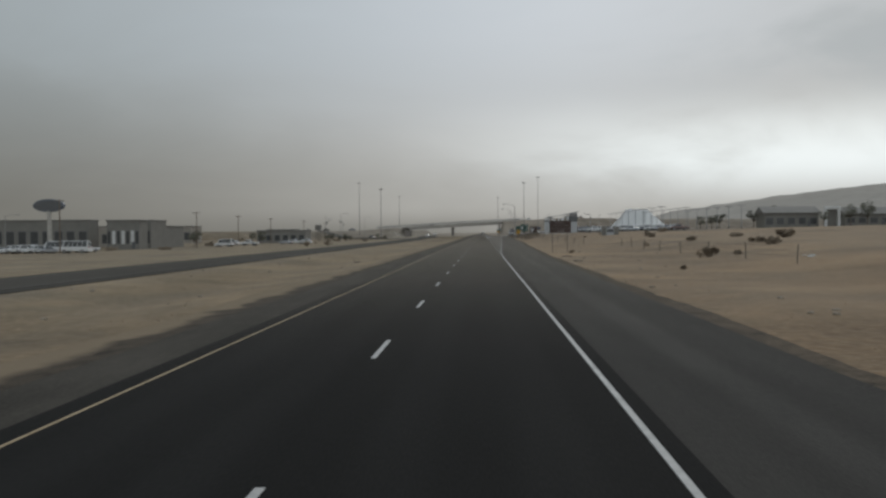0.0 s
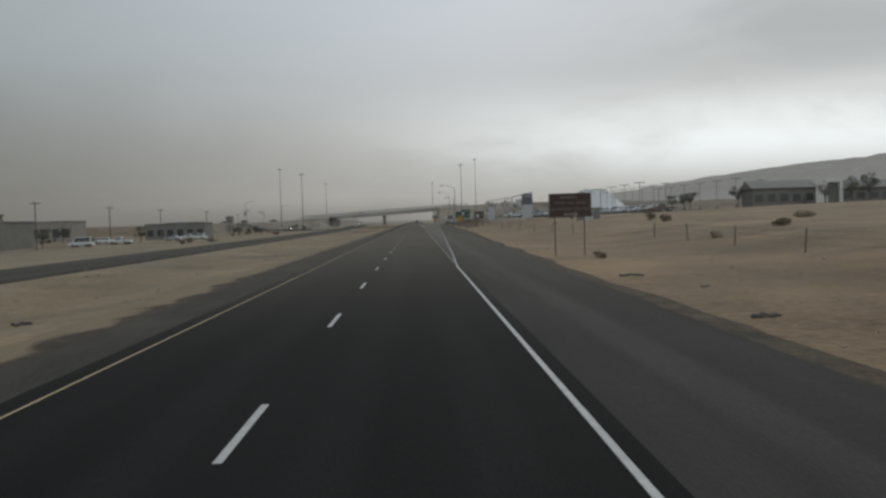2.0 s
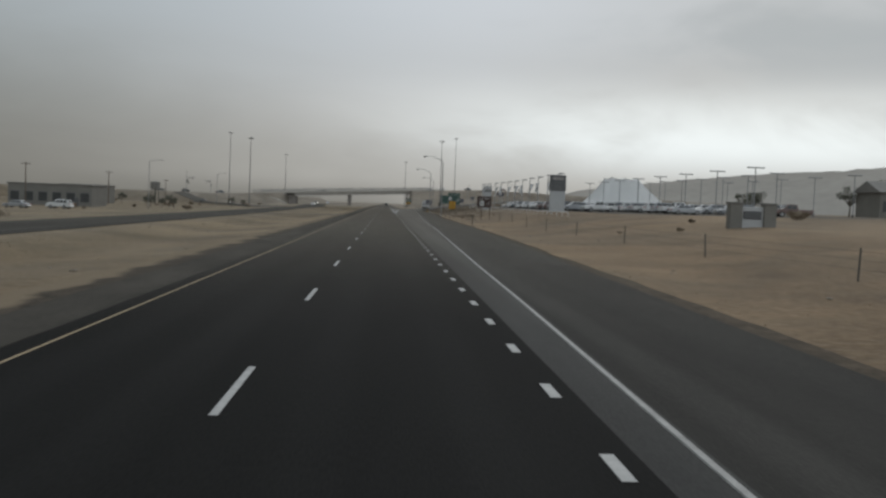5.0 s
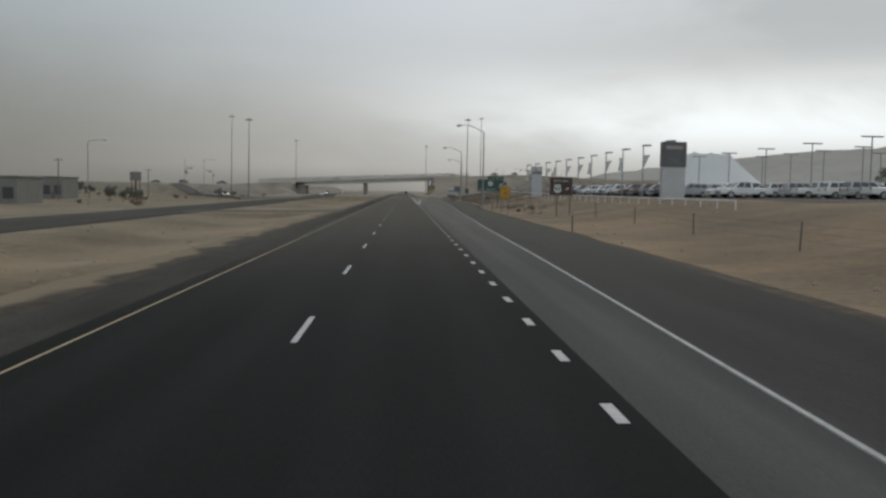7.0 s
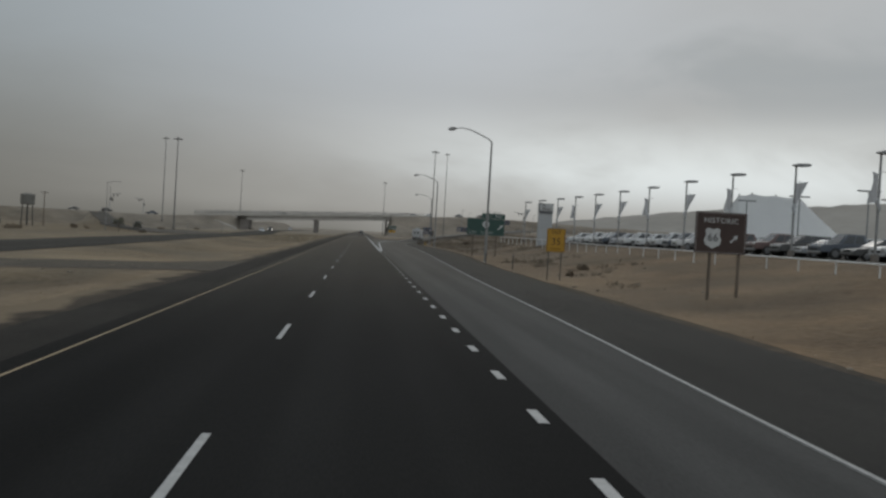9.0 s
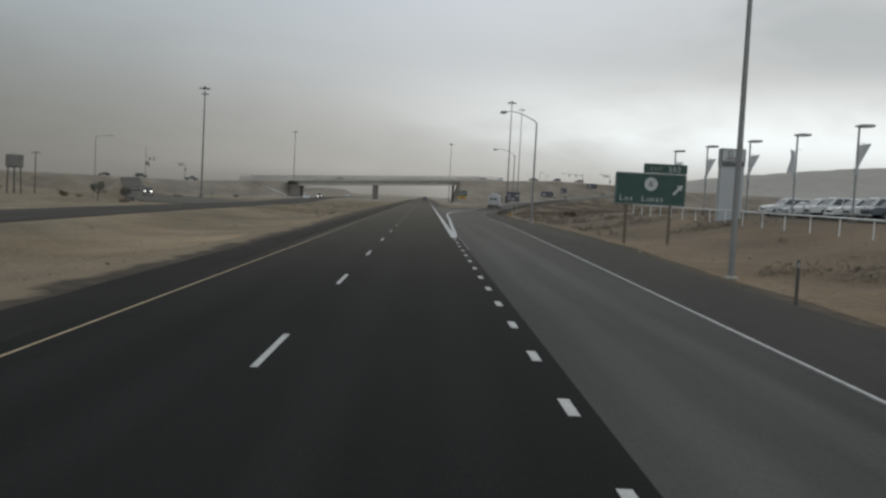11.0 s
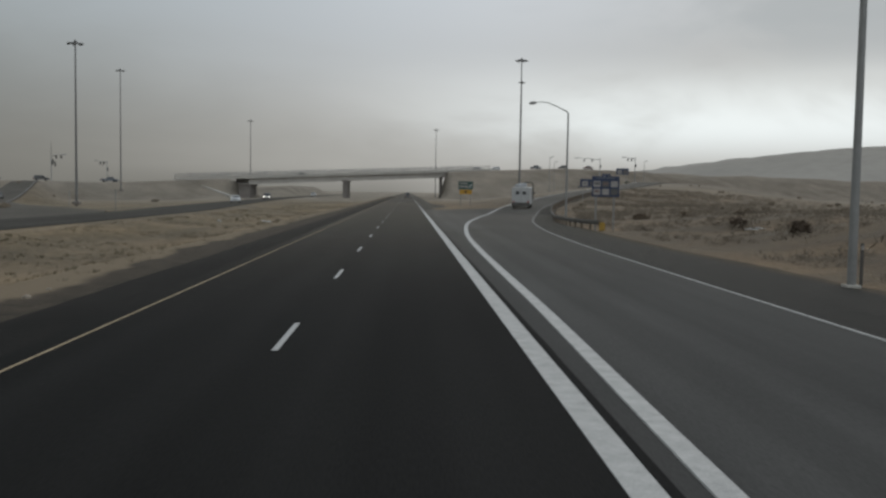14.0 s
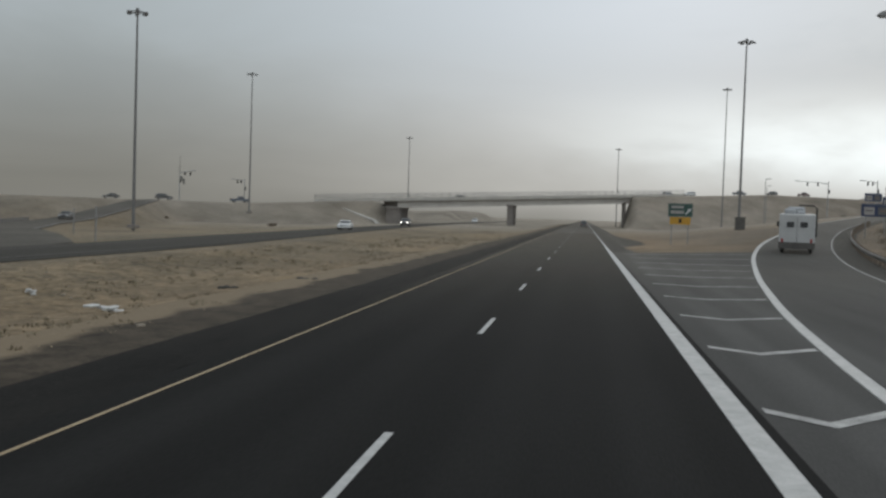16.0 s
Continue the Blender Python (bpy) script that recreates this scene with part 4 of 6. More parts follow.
def high_mast(x, y, top, cabinet=False):
    g = land(x, y)
    h = thing("high_mast_light", pose(x, y, g), "very tall slim mast with a ring of floodlights", "light mast", "high mast lights round the interchange")
    t = top - g
    part("pole", tubes(([(0, 0, -0.5), (0, 0, t * 0.4), (0, 0, t)], [0.25, 0.20, 0.12]), n=12), MAST, h)
    part("plinth", boxes(((0, 0, 0.1), (1.3, 1.3, 0.5), 0.05)), BROWN_CONCRETE, h)
    if cabinet:
        part("control_cabinet", boxes(((0.1, -0.75, 1.1), (1.7, 0.9, 2.2), 0.05), ((0.1, -0.75, 2.26), (1.9, 1.1, 0.12), 0.03)), DARK_STEEL, h, "dark steel service cabinet")
    bm = bmesh.new()
    ring = [(1.05 * math.cos(k * math.tau / 16), 1.05 * math.sin(k * math.tau / 16), t - 0.3) for k in range(17)]
    tube(bm, ring, 0.06, 6)
    tube(bm, [(-1, 0, t - 0.3), (1, 0, t - 0.3)], 0.05, 6)
    tube(bm, [(0, -1, t - 0.3), (0, 1, t - 0.3)], 0.05, 6)
    r = part("ring", bm, MAST, h)
    part("cap", tubes(([(0, 0, t - 0.3), (0, 0, t + 0.25), (0, 0, t + 0.32)], [0.28, 0.24, 0.05]), n=10), MAST, h)
    for k in range(6):
        a = k * math.tau / 6
        part("floodlight", boxes(((1.25 * math.cos(a), 1.25 * math.sin(a), t - 0.42), (0.62, 0.46, 0.30), 0.05, a)), MAST, r)


high_mast(29.9, 618.0, 35.9, True)
high_mast(48.3, 768.3, 48.5)
high_mast(-61.45, 567.0, 30.0)
high_mast(-92.1, 694.0, 40.8)
high_mast(-75.1, 842.6, 36.2)
high_mast(16.6, 879.0, 35.9)


# ---- overpass ----
def overpass():
    ang = math.degrees(math.atan2(BD.y, BD.x))
    h = thing("overpass_bridge", pose(BR.x, BR.y, 0, 0, 0, ang), "dusty concrete overpass on wall piers crossing the motorway", "bridge")
    lean = Matrix.Identity(4)
    lean[2][0] = 0.050

    def put(name, bm, mat, label="", host=h):
        bmesh.ops.transform(bm, matrix=lean, verts=bm.verts)
        return part(name, bm, mat, host, label)
    put("deck", boxes(((1, 0, 8.85), (98, 12.4, 0.3), 0.03)), CONCRETE)
    for k in range(5):
        bm = bmesh.new()
        yy = -5.2 + 2.6 * k
        prism(bm, [(yy - 0.45, 8.7), (yy - 0.45, 8.5), (yy - 0.14, 8.3), (yy - 0.14, 7.1), (yy - 0.36, 6.9), (yy - 0.36, 6.6), (yy + 0.36, 6.6), (yy + 0.36, 6.9), (yy + 0.14, 7.1), (yy + 0.14, 8.3), (yy + 0.45, 8.5), (yy + 0.45, 8.7)], -46, 48, axis="x")
        put("girder", bm, CONCRETE)
    for yy in (-6.05, 6.05):
        bm = bmesh.new()
        prism(bm, [(yy - 0.2, 9.0), (yy - 0.2, 9.2), (yy - 0.1, 9.4), (yy - 0.1, 9.85), (yy + 0.1, 9.85), (yy + 0.1, 9.4), (yy + 0.2, 9.2), (yy + 0.2, 9.0)], -70, 72, axis="x")
        p = put("parapet", bm, CONCRETE)
        for zz in (10.2, 10.55, 10.9, 11.25):
            put("handrail", tubes(([(-70, yy, zz), (72, yy, zz)], 0.05)), STEEL, host=p)
        for k in range(48):
            put("fence_post", boxes(((-69.5 + 3.0 * k, yy, 10.5), (0.09, 0.09, 1.6))), STEEL, host=p)
    for s, tops, wide in ((-43.6, 4.4, 4.2), (0.0, 6.6, 2.0), (48.6, 9.0, 0.9)):
        bm = bmesh.new()
        # wall piers follow the traffic below
        box(bm, (0, 0, tops / 2 - 0.6), (wide, 15.0, tops + 1.2), 0.15, rz=-math.atan2(BD.y, BD.x))
        bmesh.ops.translate(bm, verts=bm.verts, vec=(s, 0, 0))
        pr = part("pier", bm, BROWN_CONCRETE, h, "dark brown concrete wall pier")
        bm = bmesh.new()
        box(bm, (s, 0, tops - 0.1), (wide + 0.5, 16.0, 0.7), 0.06, rz=-math.atan2(BD.y, BD.x))
        part("pier_cap", bm, BROWN_CONCRETE, pr)


overpass()


def slope_paving():
    bm = bmesh.new()
    rows = []
    for i in range(13):
        x = -71.8 + 12.0 * i / 12
        w = 0.8 + 2.3 * i / 12
        rows.append([bm.verts.new((x, y, land(x, y) + h)) for y, h in ((721.0 - w, 0.22), (721.0 + w, 0.22), (721.0 + w, -0.3), (721.0 - w, -0.3))])
    for p, q in zip(rows, rows[1:]):
        for k in range(4):
            bm.faces.new((p[k], q[k], q[(k + 1) % 4], p[(k + 1) % 4]))
    bm.faces.new(rows[0])
    bm.faces.new(rows[-1][::-1])
    bmesh.ops.recalc_face_normals(bm, faces=bm.faces)
    tagged(part("slope_paving", bm, CONCRETE_LIGHT), "pale concrete drain running down the embankment", "drain", kind="structure")


slope_paving()

# ---- guard rail on the ramp ----
DULL_YELLOW = material("dusty_yellow_marker", (0.26, 0.16, 0.03), (0.38, 0.24, 0.05), 2, 12, 0.6)
RAIL = ((16.1, 454.2), (15.45, 458.0), (15.2, 463.5), (15.6, 471.0), (17.6, 485.0), (19.5, 498.0), (22.2, 514.0), (26.3, 532.0), (30.2, 547.0), (35.7, 566.0), (41.8, 585.0), (48.4, 604.0))


def guard_rail(course, level, beam, label):
    """A beam on wooden posts along a course of (x, y)."""
    h = thing("guard_rail", pose(0, 0, 0), label, "guard rail")
    pts = []
    line = [(b, a) for a, b in course]
    for (b, _), (d, _) in zip(line, line[1:]):
        k = max(1, round((d - b) / 1.9))
        pts += [(bend(line, b + (d - b) * i / k), b + (d - b) * i / k) for i in range(k)]
    pts.append(course[-1])
    prof = [(0.0, 0.42), (0.0, 0.47), (0.08, 0.50), (0.08, 0.55), (0.0, 0.585), (0.08, 0.62), (0.08, 0.67), (0.0, 0.70), (0.0, 0.75)]
    bm = bmesh.new()
    rows = []
    for i, (x, y) in enumerate(pts):
        p, q = pts[max(i - 1, 0)], pts[min(i + 1, len(pts) - 1)]
        d = Vector((q[0] - p[0], q[1] - p[1])).normalized()
        nx, ny = -d.y, d.x
        g = level(x, y)
        front = [bm.verts.new((x + nx * (u + 0.12), y + ny * (u + 0.12), g + w)) for u, w in prof]
        back = [bm.verts.new((x + nx * (u + 0.10), y + ny * (u + 0.10), g + w)) for u, w in reversed(prof)]
        rows.append(front + back)
    for a, b in zip(rows, rows[1:]):
        for k in range(len(a)):
            bm.faces.new((a[k], a[(k + 1) % len(a)], b[(k + 1) % len(a)], b[k]))
    bm.faces.new(rows[0])
    bm.faces.new(rows[-1][::-1])
    part("beam", bm, beam, h)
    for x, y in pts:
        g = level(x, y)
        po = part("rail_post", boxes(((0, 0, 0.1), (0.16, 0.2, 1.3), 0.015)), WOOD, h)
        po.location = (x, y, g)
        part("spacer", boxes(((-0.06, 0, 0.58), (0.16, 0.18, 0.36), 0.012)), WOOD, po)
    return h


rail = guard_rail(RAIL, lambda x, y: max(land(x, y), ramp_z(y) - 0.05), RUST, "weathered steel guard rail curving round the ramp with a yellow end")
part("end_marker", boxes(((RAIL[0][0] + 0.05, RAIL[0][1] - 0.35, land(*RAIL[0]) + 0.36), (0.42, 0.10, 0.60), 0.04)), DULL_YELLOW, rail, "yellow reflective end marker")


def low_barrier():
    bm = bmesh.new()
    rows = []
    for i in range(44):
        y = 458 + 3 * i
        x = lerp(SLIP_L, y) - 1.2
        g = max(land(x, y), bend(SLIP_Z, y) - 0.12)
        rows.append([bm.verts.new((x + d, y, g + h)) for d, h in ((-0.3, -0.2), (-0.12, 0.55), (0.12, 0.55), (0.3, -0.2))])
    for p, q in zip(rows, rows[1:]):
        for k in range(4):
            bm.faces.new((p[k], q[k], q[(k + 1) % 4], p[(k + 1) % 4]))
    bm.faces.new(rows[0])
    bm.faces.new(rows[-1][::-1])
    bmesh.ops.recalc_face_normals(bm, faces=bm.faces)
    ob = part("low_barrier", bm, DARK_STEEL)
    tagged(ob, "low dark barrier along the slip road", "barrier")


low_barrier()


# ---- vehicles ----
def wheel(host, x, y, r):
    def disc(y0, y1, rr, n=18):
        bm = bmesh.new()
        prism(bm, [(rr * math.cos(k * math.tau / n), r + rr * math.sin(k * math.tau / n)) for k in range(n)], y0, y1, axis="x")
        return bm
    bm = bmesh.new()
    n = 18
    prism(bm, [(r * math.cos(k * math.tau / n), r + r * math.sin(k * math.tau / n)) for k in range(n)], -0.11, 0.11, axis="x", bevel=0.03)
    t = part("tyre", bm, RUBBER, host)
    t.location = (x, y, 0)
    s = 1 if x > 0 else -1
    part("rim", disc(s * 0.10, s * 0.125, r * 0.62), RIM, t)


SHAPES = {
    "sedan": (4.7, 1.8, 0.33, [(-2.35, 0.45), (-2.3, 0.85), (-1.75, 0.95), (1.0, 0.92), (2.1, 0.78), (2.33, 0.6), (2.3, 0.32), (-2.2, 0.3)],
              [(-1.75, 0.93), (-1.1, 1.40), (0.15, 1.44), (1.05, 0.92)]),
    "suv": (4.8, 1.9, 0.38, [(-2.4, 0.5), (-2.38, 1.05), (-2.2, 1.1), (1.05, 1.1), (2.1, 0.98), (2.38, 0.75), (2.35, 0.4), (-2.3, 0.38)],
            [(-2.25, 1.08), (-1.95, 1.72), (0.2, 1.76), (1.15, 1.09)]),
    "pickup": (5.7, 1.95, 0.40, [(-2.85, 0.6), (-2.83, 1.12), (-0.7, 1.12), (1.35, 1.12), (2.6, 1.06), (2.83, 0.85), (2.8, 0.48), (-2.75, 0.5)],
               [(-0.75, 1.1), (-0.55, 1.82), (0.75, 1.84), (1.5, 1.11)]),
    "minibus": (6.4, 2.2, 0.42, [(-3.2, 0.5), (-3.18, 1.35), (2.1, 1.35), (3.0, 1.25), (3.18, 0.9), (3.15, 0.5), (-3.1, 0.46)],
                [(-3.15, 1.33), (-3.05, 2.62), (1.9, 2.66), (2.5, 1.33)]),
    "van": (5.6, 2.0, 0.38, [(-2.8, 0.5), (-2.78, 1.15), (1.5, 1.15), (2.5, 1.05), (2.78, 0.8), (2.75, 0.45), (-2.7, 0.42)],
            [(-2.75, 1.13), (-2.65, 2.25), (1.0, 2.3), (1.9, 1.13)]),
}


def vehicle(kind, paint, m, label, group="", lit=False):
    length, w, r, low, cab = SHAPES[kind]
    h = thing(kind if kind != "suv" else "sport_utility_car", m, label, "car" if kind in ("sedan", "suv") else kind if kind in ("van", "minibus") else "pickup truck", group)
    b = part("body", prism(bmesh.new(), low, -w / 2, w / 2, axis="x", bevel=0.07), paint, h)
    bm = bmesh.new()
    prism(bm, cab, -w / 2 + 0.06, w / 2 - 0.06, axis="x")
    top = max(z for _, z in cab)
    for v in bm.verts:
        if v.co.z > top - 0.15:
            v.co.x *= 0.82
    bmesh.ops.bevel(bm, geom=bm.edges[:], offset=0.05, segments=2, affect="EDGES")
    c = part("cabin", bm, paint, h)
    bz, tz = cab[0][1] + 0.08, top - 0.12
    (y0, _), (y1, _), (y2, _), (y3, _) = cab

    def yat(z, front):
        a, bb = ((y3, cab[3][1]), (y2, cab[2][1])) if front else ((y0, cab[0][1]), (y1, cab[1][1]))
        k = (z - a[1]) / (bb[1] - a[1])
        return a[0] + (bb[0] - a[0]) * k

    def xat(z):
        k = (z - cab[0][1]) / (top - cab[0][1])
        return (w / 2 - 0.06) * (1 - 0.18 * k) + 0.012
    for s in (-1, 1):
        n = 5 if kind == "minibus" else 3 if kind in ("suv", "van") else 2
        ya, yb = yat(bz, False) + 0.22, yat(bz, True) - 0.25
        for k in range(n):
            u0, u1 = k / n, (k + 1) / n
            bm = bmesh.new()
            za, zb = bz, tz
            lo0, lo1 = ya + (yb - ya) * u0 + 0.04, ya + (yb - ya) * u1 - 0.04
            ha, hb = yat(zb, False) + 0.16, yat(zb, True) - 0.16
            hi0, hi1 = ha + (hb - ha) * u0 + 0.04, ha + (hb - ha) * u1 - 0.04
            o = [(s * xat(za), lo0, za), (s * xat(za), lo1, za), (s * xat(zb), hi1, zb), (s * xat(zb), hi0, zb)]
            vs = [bm.verts.new(p) for p in o] + [bm.verts.new((p[0] - s * 0.03, p[1], p[2])) for p in o]
            bm.faces.new(vs[:4])
            for i in range(4):
                bm.faces.new((vs[i], vs[i + 4], vs[(i + 1) % 4 + 4], vs[(i + 1) % 4]))
            bmesh.ops.recalc_face_normals(bm, faces=bm.faces)
            part("side_window", bm, GLASS, c)
    for nm, front, off in (("windscreen", True, 0.02), ("rear_window", False, -0.02)):
        bm = bmesh.new()
        pts = []
        for z in (bz, tz):
            yy = yat(z, front) + off
            pts.append([(-xat(z) + 0.12, yy, z), (xat(z) - 0.12, yy, z)])
        q = [bm.verts.new(p) for p in (pts[0][0], pts[0][1], pts[1][1], pts[1][0])]
        e = [bm.verts.new((v.co.x, v.co.y - off * 2, v.co.z)) for v in q]
        bm.faces.new(q)
        for i in range(4):
            bm.faces.new((q[i], e[i], e[(i + 1) % 4], q[(i + 1) % 4]))
        bmesh.ops.recalc_face_normals(bm, faces=bm.faces)
        part(nm, bm, GLASS, c)
    fy, ry = low[-3][0] - 0.02, low[0][0] + 0.0
    for s in (-1, 1):
        part("headlight", boxes(((s * (w / 2 - 0.28), fy - 0.06, low[-3][1] + 0.08), (0.40, 0.16, 0.16), 0.03)), LENS_ON if lit else LAMP_CLEAR, b)
        part("tail_light", boxes(((s * (w / 2 - 0.16), ry + 0.01, low[1][1] - 0.12), (0.18, 0.10, 0.26), 0.03)), LAMP_RED, b)
    part("front_bumper", boxes(((0, fy - 0.02, 0.45), (w * 0.94, 0.22, 0.2), 0.05)), paint if kind != "pickup" else RIM, b)
    part("rear_bumper", boxes(((0, ry - 0.02, 0.5), (w * 0.94, 0.2, 0.2), 0.05)), paint if kind != "pickup" else RIM, b)
    part("grille", boxes(((0, fy + 0.02, 0.66), (w * 0.5, 0.06, 0.14), 0.02)), RUBBER, b)
    if kind == "pickup":
        part("cargo_bed", boxes(((0, -1.75, 1.125), (w - 0.3, 1.9, 0.02))), RUBBER, b)
    for yy in (-length * 0.29, length * 0.30):
        for s in (-1, 1):
            wheel(h, s * (w / 2 - 0.10), yy, r)
    return h


def box_truck():
    x, y = 18.45, 519.0
    m = pose(x, y, ramp_z(y) + 0.01, 1.5, 0, -12)
    h = thing("service_truck", m, "white box-bodied service truck with dark rear windows on the ramp", "truck")
    b = part("box_body", boxes(((0, -0.6, 1.78), (2.55, 4.3, 2.4), 0.10, 0, 2)), TRUCK_WHITE, h)
    part("tail_skirt", boxes(((0, -2.74, 0.62), (2.56, 0.18, 0.5), 0.04)), DARK_STEEL, h)
    for s in (-1, 1):
        part("rear_window", boxes(((s * 0.48, -2.77, 2.2), (0.52, 0.04, 0.42), 0.03)), GLASS, b)
        part("tail_light", boxes(((s * 1.02, -2.77, 0.98), (0.16, 0.05, 0.30), 0.02)), LAMP_RED, b)
        part("locker_door", boxes(((s * 1.205, -1.3, 1.5), (0.03, 1.4, 1.3), 0.02)), CAR_SILVER, b)
        part("mirror", boxes(((s * 1.36, 2.4, 2.1), (0.3, 0.12, 0.42), 0.03)), RUBBER, h)
    part("door_seam", boxes(((0, -2.765, 1.75), (0.03, 0.03, 1.9))), DARK_STEEL, b)
    c = part("cab", prism(bmesh.new(), [(1.5, 0.6), (1.5, 2.75), (2.5, 2.75), (3.1, 1.7), (3.9, 1.5), (3.95, 0.6)], -1.1, 1.1, axis="x", bevel=0.08), TRUCK_WHITE, h)
    part("windscreen", boxes(((0, 2.84, 2.25), (1.9, 0.06, 0.75), 0.03)), GLASS, c)
    part("roof_load", boxes(((-0.55, -1.2, 3.12), (0.8, 1.3, 0.5), 0.10), ((0.25, -1.5, 3.05), (0.6, 0.8, 0.34), 0.08), ((-0.1, 0.4, 3.2), (1.3, 1.0, 0.62), 0.12)), CAR_SILVER, h)
    part("side_rack", tubes(([(0.1, 1.0, 3.62), (1.15, 1.0, 3.62), (1.42, 1.0, 3.4), (1.42, 1.0, 1.2)], 0.07), ([(1.42, 1.0, 3.3), (1.42, 2.6, 3.1)], 0.05), n=6), RUBBER, h)
    for yy in (-1.6, 2.7):
        for s in (-1, 1):
            wheel(h, s * 1.02, yy, 0.44)


box_truck()
G1, G2, G3 = "parked cars in the dealer lot", "parked cars across the motorway", "traffic on the roads"
STOCK_ODDS = (0, 0, 1, 1, 1, 2, 2, 3, 4, 5, 5, 6, 7)
STOCK = [
    vehicle("pickup", CAR_WHITE, at(38.0, 290.0, 90), "white pickup truck parked in the dealer lot", G1),
    vehicle("suv", CAR_WHITE, at(38.5, 296.0, 90), "white sport utility car parked in the dealer lot", G1),
    vehicle("suv", CAR_SILVER, at(36.5, 304.0, 90), "silver sport utility car parked in the dealer lot", G1),
    vehicle("sedan", CAR_DARK, at(36.5, 307.6, 90), "dark grey sedan parked in the dealer lot", G1),
    vehicle("pickup", CAR_BLUE, at(36.5, 311.2, 90), "blue-grey pickup truck parked in the dealer lot", G1),
    vehicle("sedan", CAR_SILVER, at(36.5, 314.8, 90), "silver sedan parked in the dealer lot", G1),
    vehicle("suv", CAR_DARK, at(36.5, 318.4, 90), "dark sport utility car parked in the dealer lot", G1),
    vehicle("pickup", CAR_RED, at(36.5, 322.0, 90), "dull dusty red pickup truck parked in the dealer lot", G1),
]
order = random.Random(11)
for i in range(19):
    y = 325.8 + 3.6 * i
    copy_thing(STOCK[order.choice(STOCK_ODDS)], at(36.5 + order.uniform(-0.3, 0.3), y, 90 + order.uniform(-2, 2)))
for i in range(16):
    y = 270.0 + 5.0 * i
    copy_thing(STOCK[order.choice(STOCK_ODDS)], at(46.5 + order.uniform(-0.3, 0.3), y, -90 + order.uniform(-3, 3)))
for i in range(14):
    y = 262.0 + 6.0 * i
    copy_thing(STOCK[order.choice(STOCK_ODDS)], at(58.5 + order.uniform(-0.3, 0.3), y, 90 + order.uniform(-3, 3)))

WEST = [
    vehicle("pickup", CAR_WHITE, at(-95.6, 185.5, 150), "white pickup truck parked outside the showroom", G2),
    vehicle("suv", CAR_WHITE, at(-92.9, 185.1, 150), "white sport utility car parked outside the showroom", G2),
    vehicle("sedan", CAR_SILVER, at(-90.2, 184.7, 150), "silver sedan parked outside the showroom", G2),
    vehicle("van", CAR_WHITE, at(-74.0, 262.0, 80), "white passenger van parked on the sand by the road", G2),
    vehicle("minibus", CAR_WHITE, at(-82.8, 182.5, 90), "white minibus with dark side windows parked outside the showroom", G2),
]
for i in range(8):
    copy_thing(WEST[(i + 1) % 3], at(-98.3 - 2.7 * i, 185.9 + 0.4 * i, 150))
for i in range(5):
    copy_thing(WEST[i % 2], at(-86.5 - 3.2 * i, 196.5 + 0.3 * i, 150))
copy_thing(WEST[4], at(-89.9, 189.5, 90))
for x, y, k in ((-71, 280, 0), (-82, 300, 1), (-66, 310, 2), (-61, 318, 1), (-70, 345, 0), (-96, 265, 2)):
    copy_thing(WEST[k], at(x, y, 80))
vehicle("suv", CAR_DARK, pose(-36.2, 640.0, -0.16, 0, 0, 184), "dark oncoming car with its headlamps lit", G3, lit=True)
vehicle("sedan", CAR_WHITE, pose(-33.0, 577.0, -0.18, 0, 0, 187), "white oncoming sedan on the far carriageway", G3)
vehicle("pickup", CAR_DARK, pose(-61.5, 517.0, bend(SLIP_Z, 518.0) + 0.01, 0, 0, 198), "dark pickup truck with lit headlamps coming down a slip road", G3, lit=True)
vehicle("sedan", CAR_DARK, pose(-88.0, 594.0, bend(SLIP_Z, 594.0) + 0.01, -0.5, 0, 199), "dark sedan on the slip road", G3)
vehicle("van", CAR_DARK, pose(1.9, 745.0, 0.0), "dark van far ahead under the bridge", G3)
vehicle("suv", CAR_WHITE, pose(-40.0, 800.0, -0.1, 0, 0, 180), "white oncoming car behind the bridge", G3)
ang_b = math.degrees(math.atan2(BD.y, BD.x)) - 90
for s, q, k, turn in ((-118, -2, 6, 0), (-132, 2, 3, 180), (-96, -2, 4, 0), (68, -2, 2, 0), (82, 2, 1, 180), (104, -2, 4, 0), (126, 2, 6, 180), (140, -2, 7, 0), (-20, 2, 3, 180)):
    p = BR + BD * s + BN * q
    z = land(p.x, p.y) + 0.02 if abs(s) > 50 else crest(s) + 0.02
    c = copy_thing(STOCK[k], pose(p.x, p.y, z, 0, 0, ang_b + turn))
    tagged(c, "small vehicle on the overpass road", group=G3)


# ---- dealer lot, east side ----
def lot_pavement():
    xs, ys = [33.0 + 2.0 * i for i in range(26)], [257.0 + 3.0 * i for i in range(52)]
    verts = [(x, y, land(x, y) + 0.025) for y in ys for x in xs]
    w = len(xs)
    faces = [(j * w + i, j * w + i + 1, (j + 1) * w + i + 1, (j + 1) * w + i) for j in range(len(ys) - 1) for i in range(w - 1)]
    me = bpy.data.meshes.new("lot_pavement")
    me.from_pydata(verts, [], faces)
    me.materials.append(DUSTY_HAZY_ASPHALT)
    tagged(new("lot_pavement", me), "dusty grey asphalt of the dealer lot", "pavement", kind="structure")


lot_pavement()

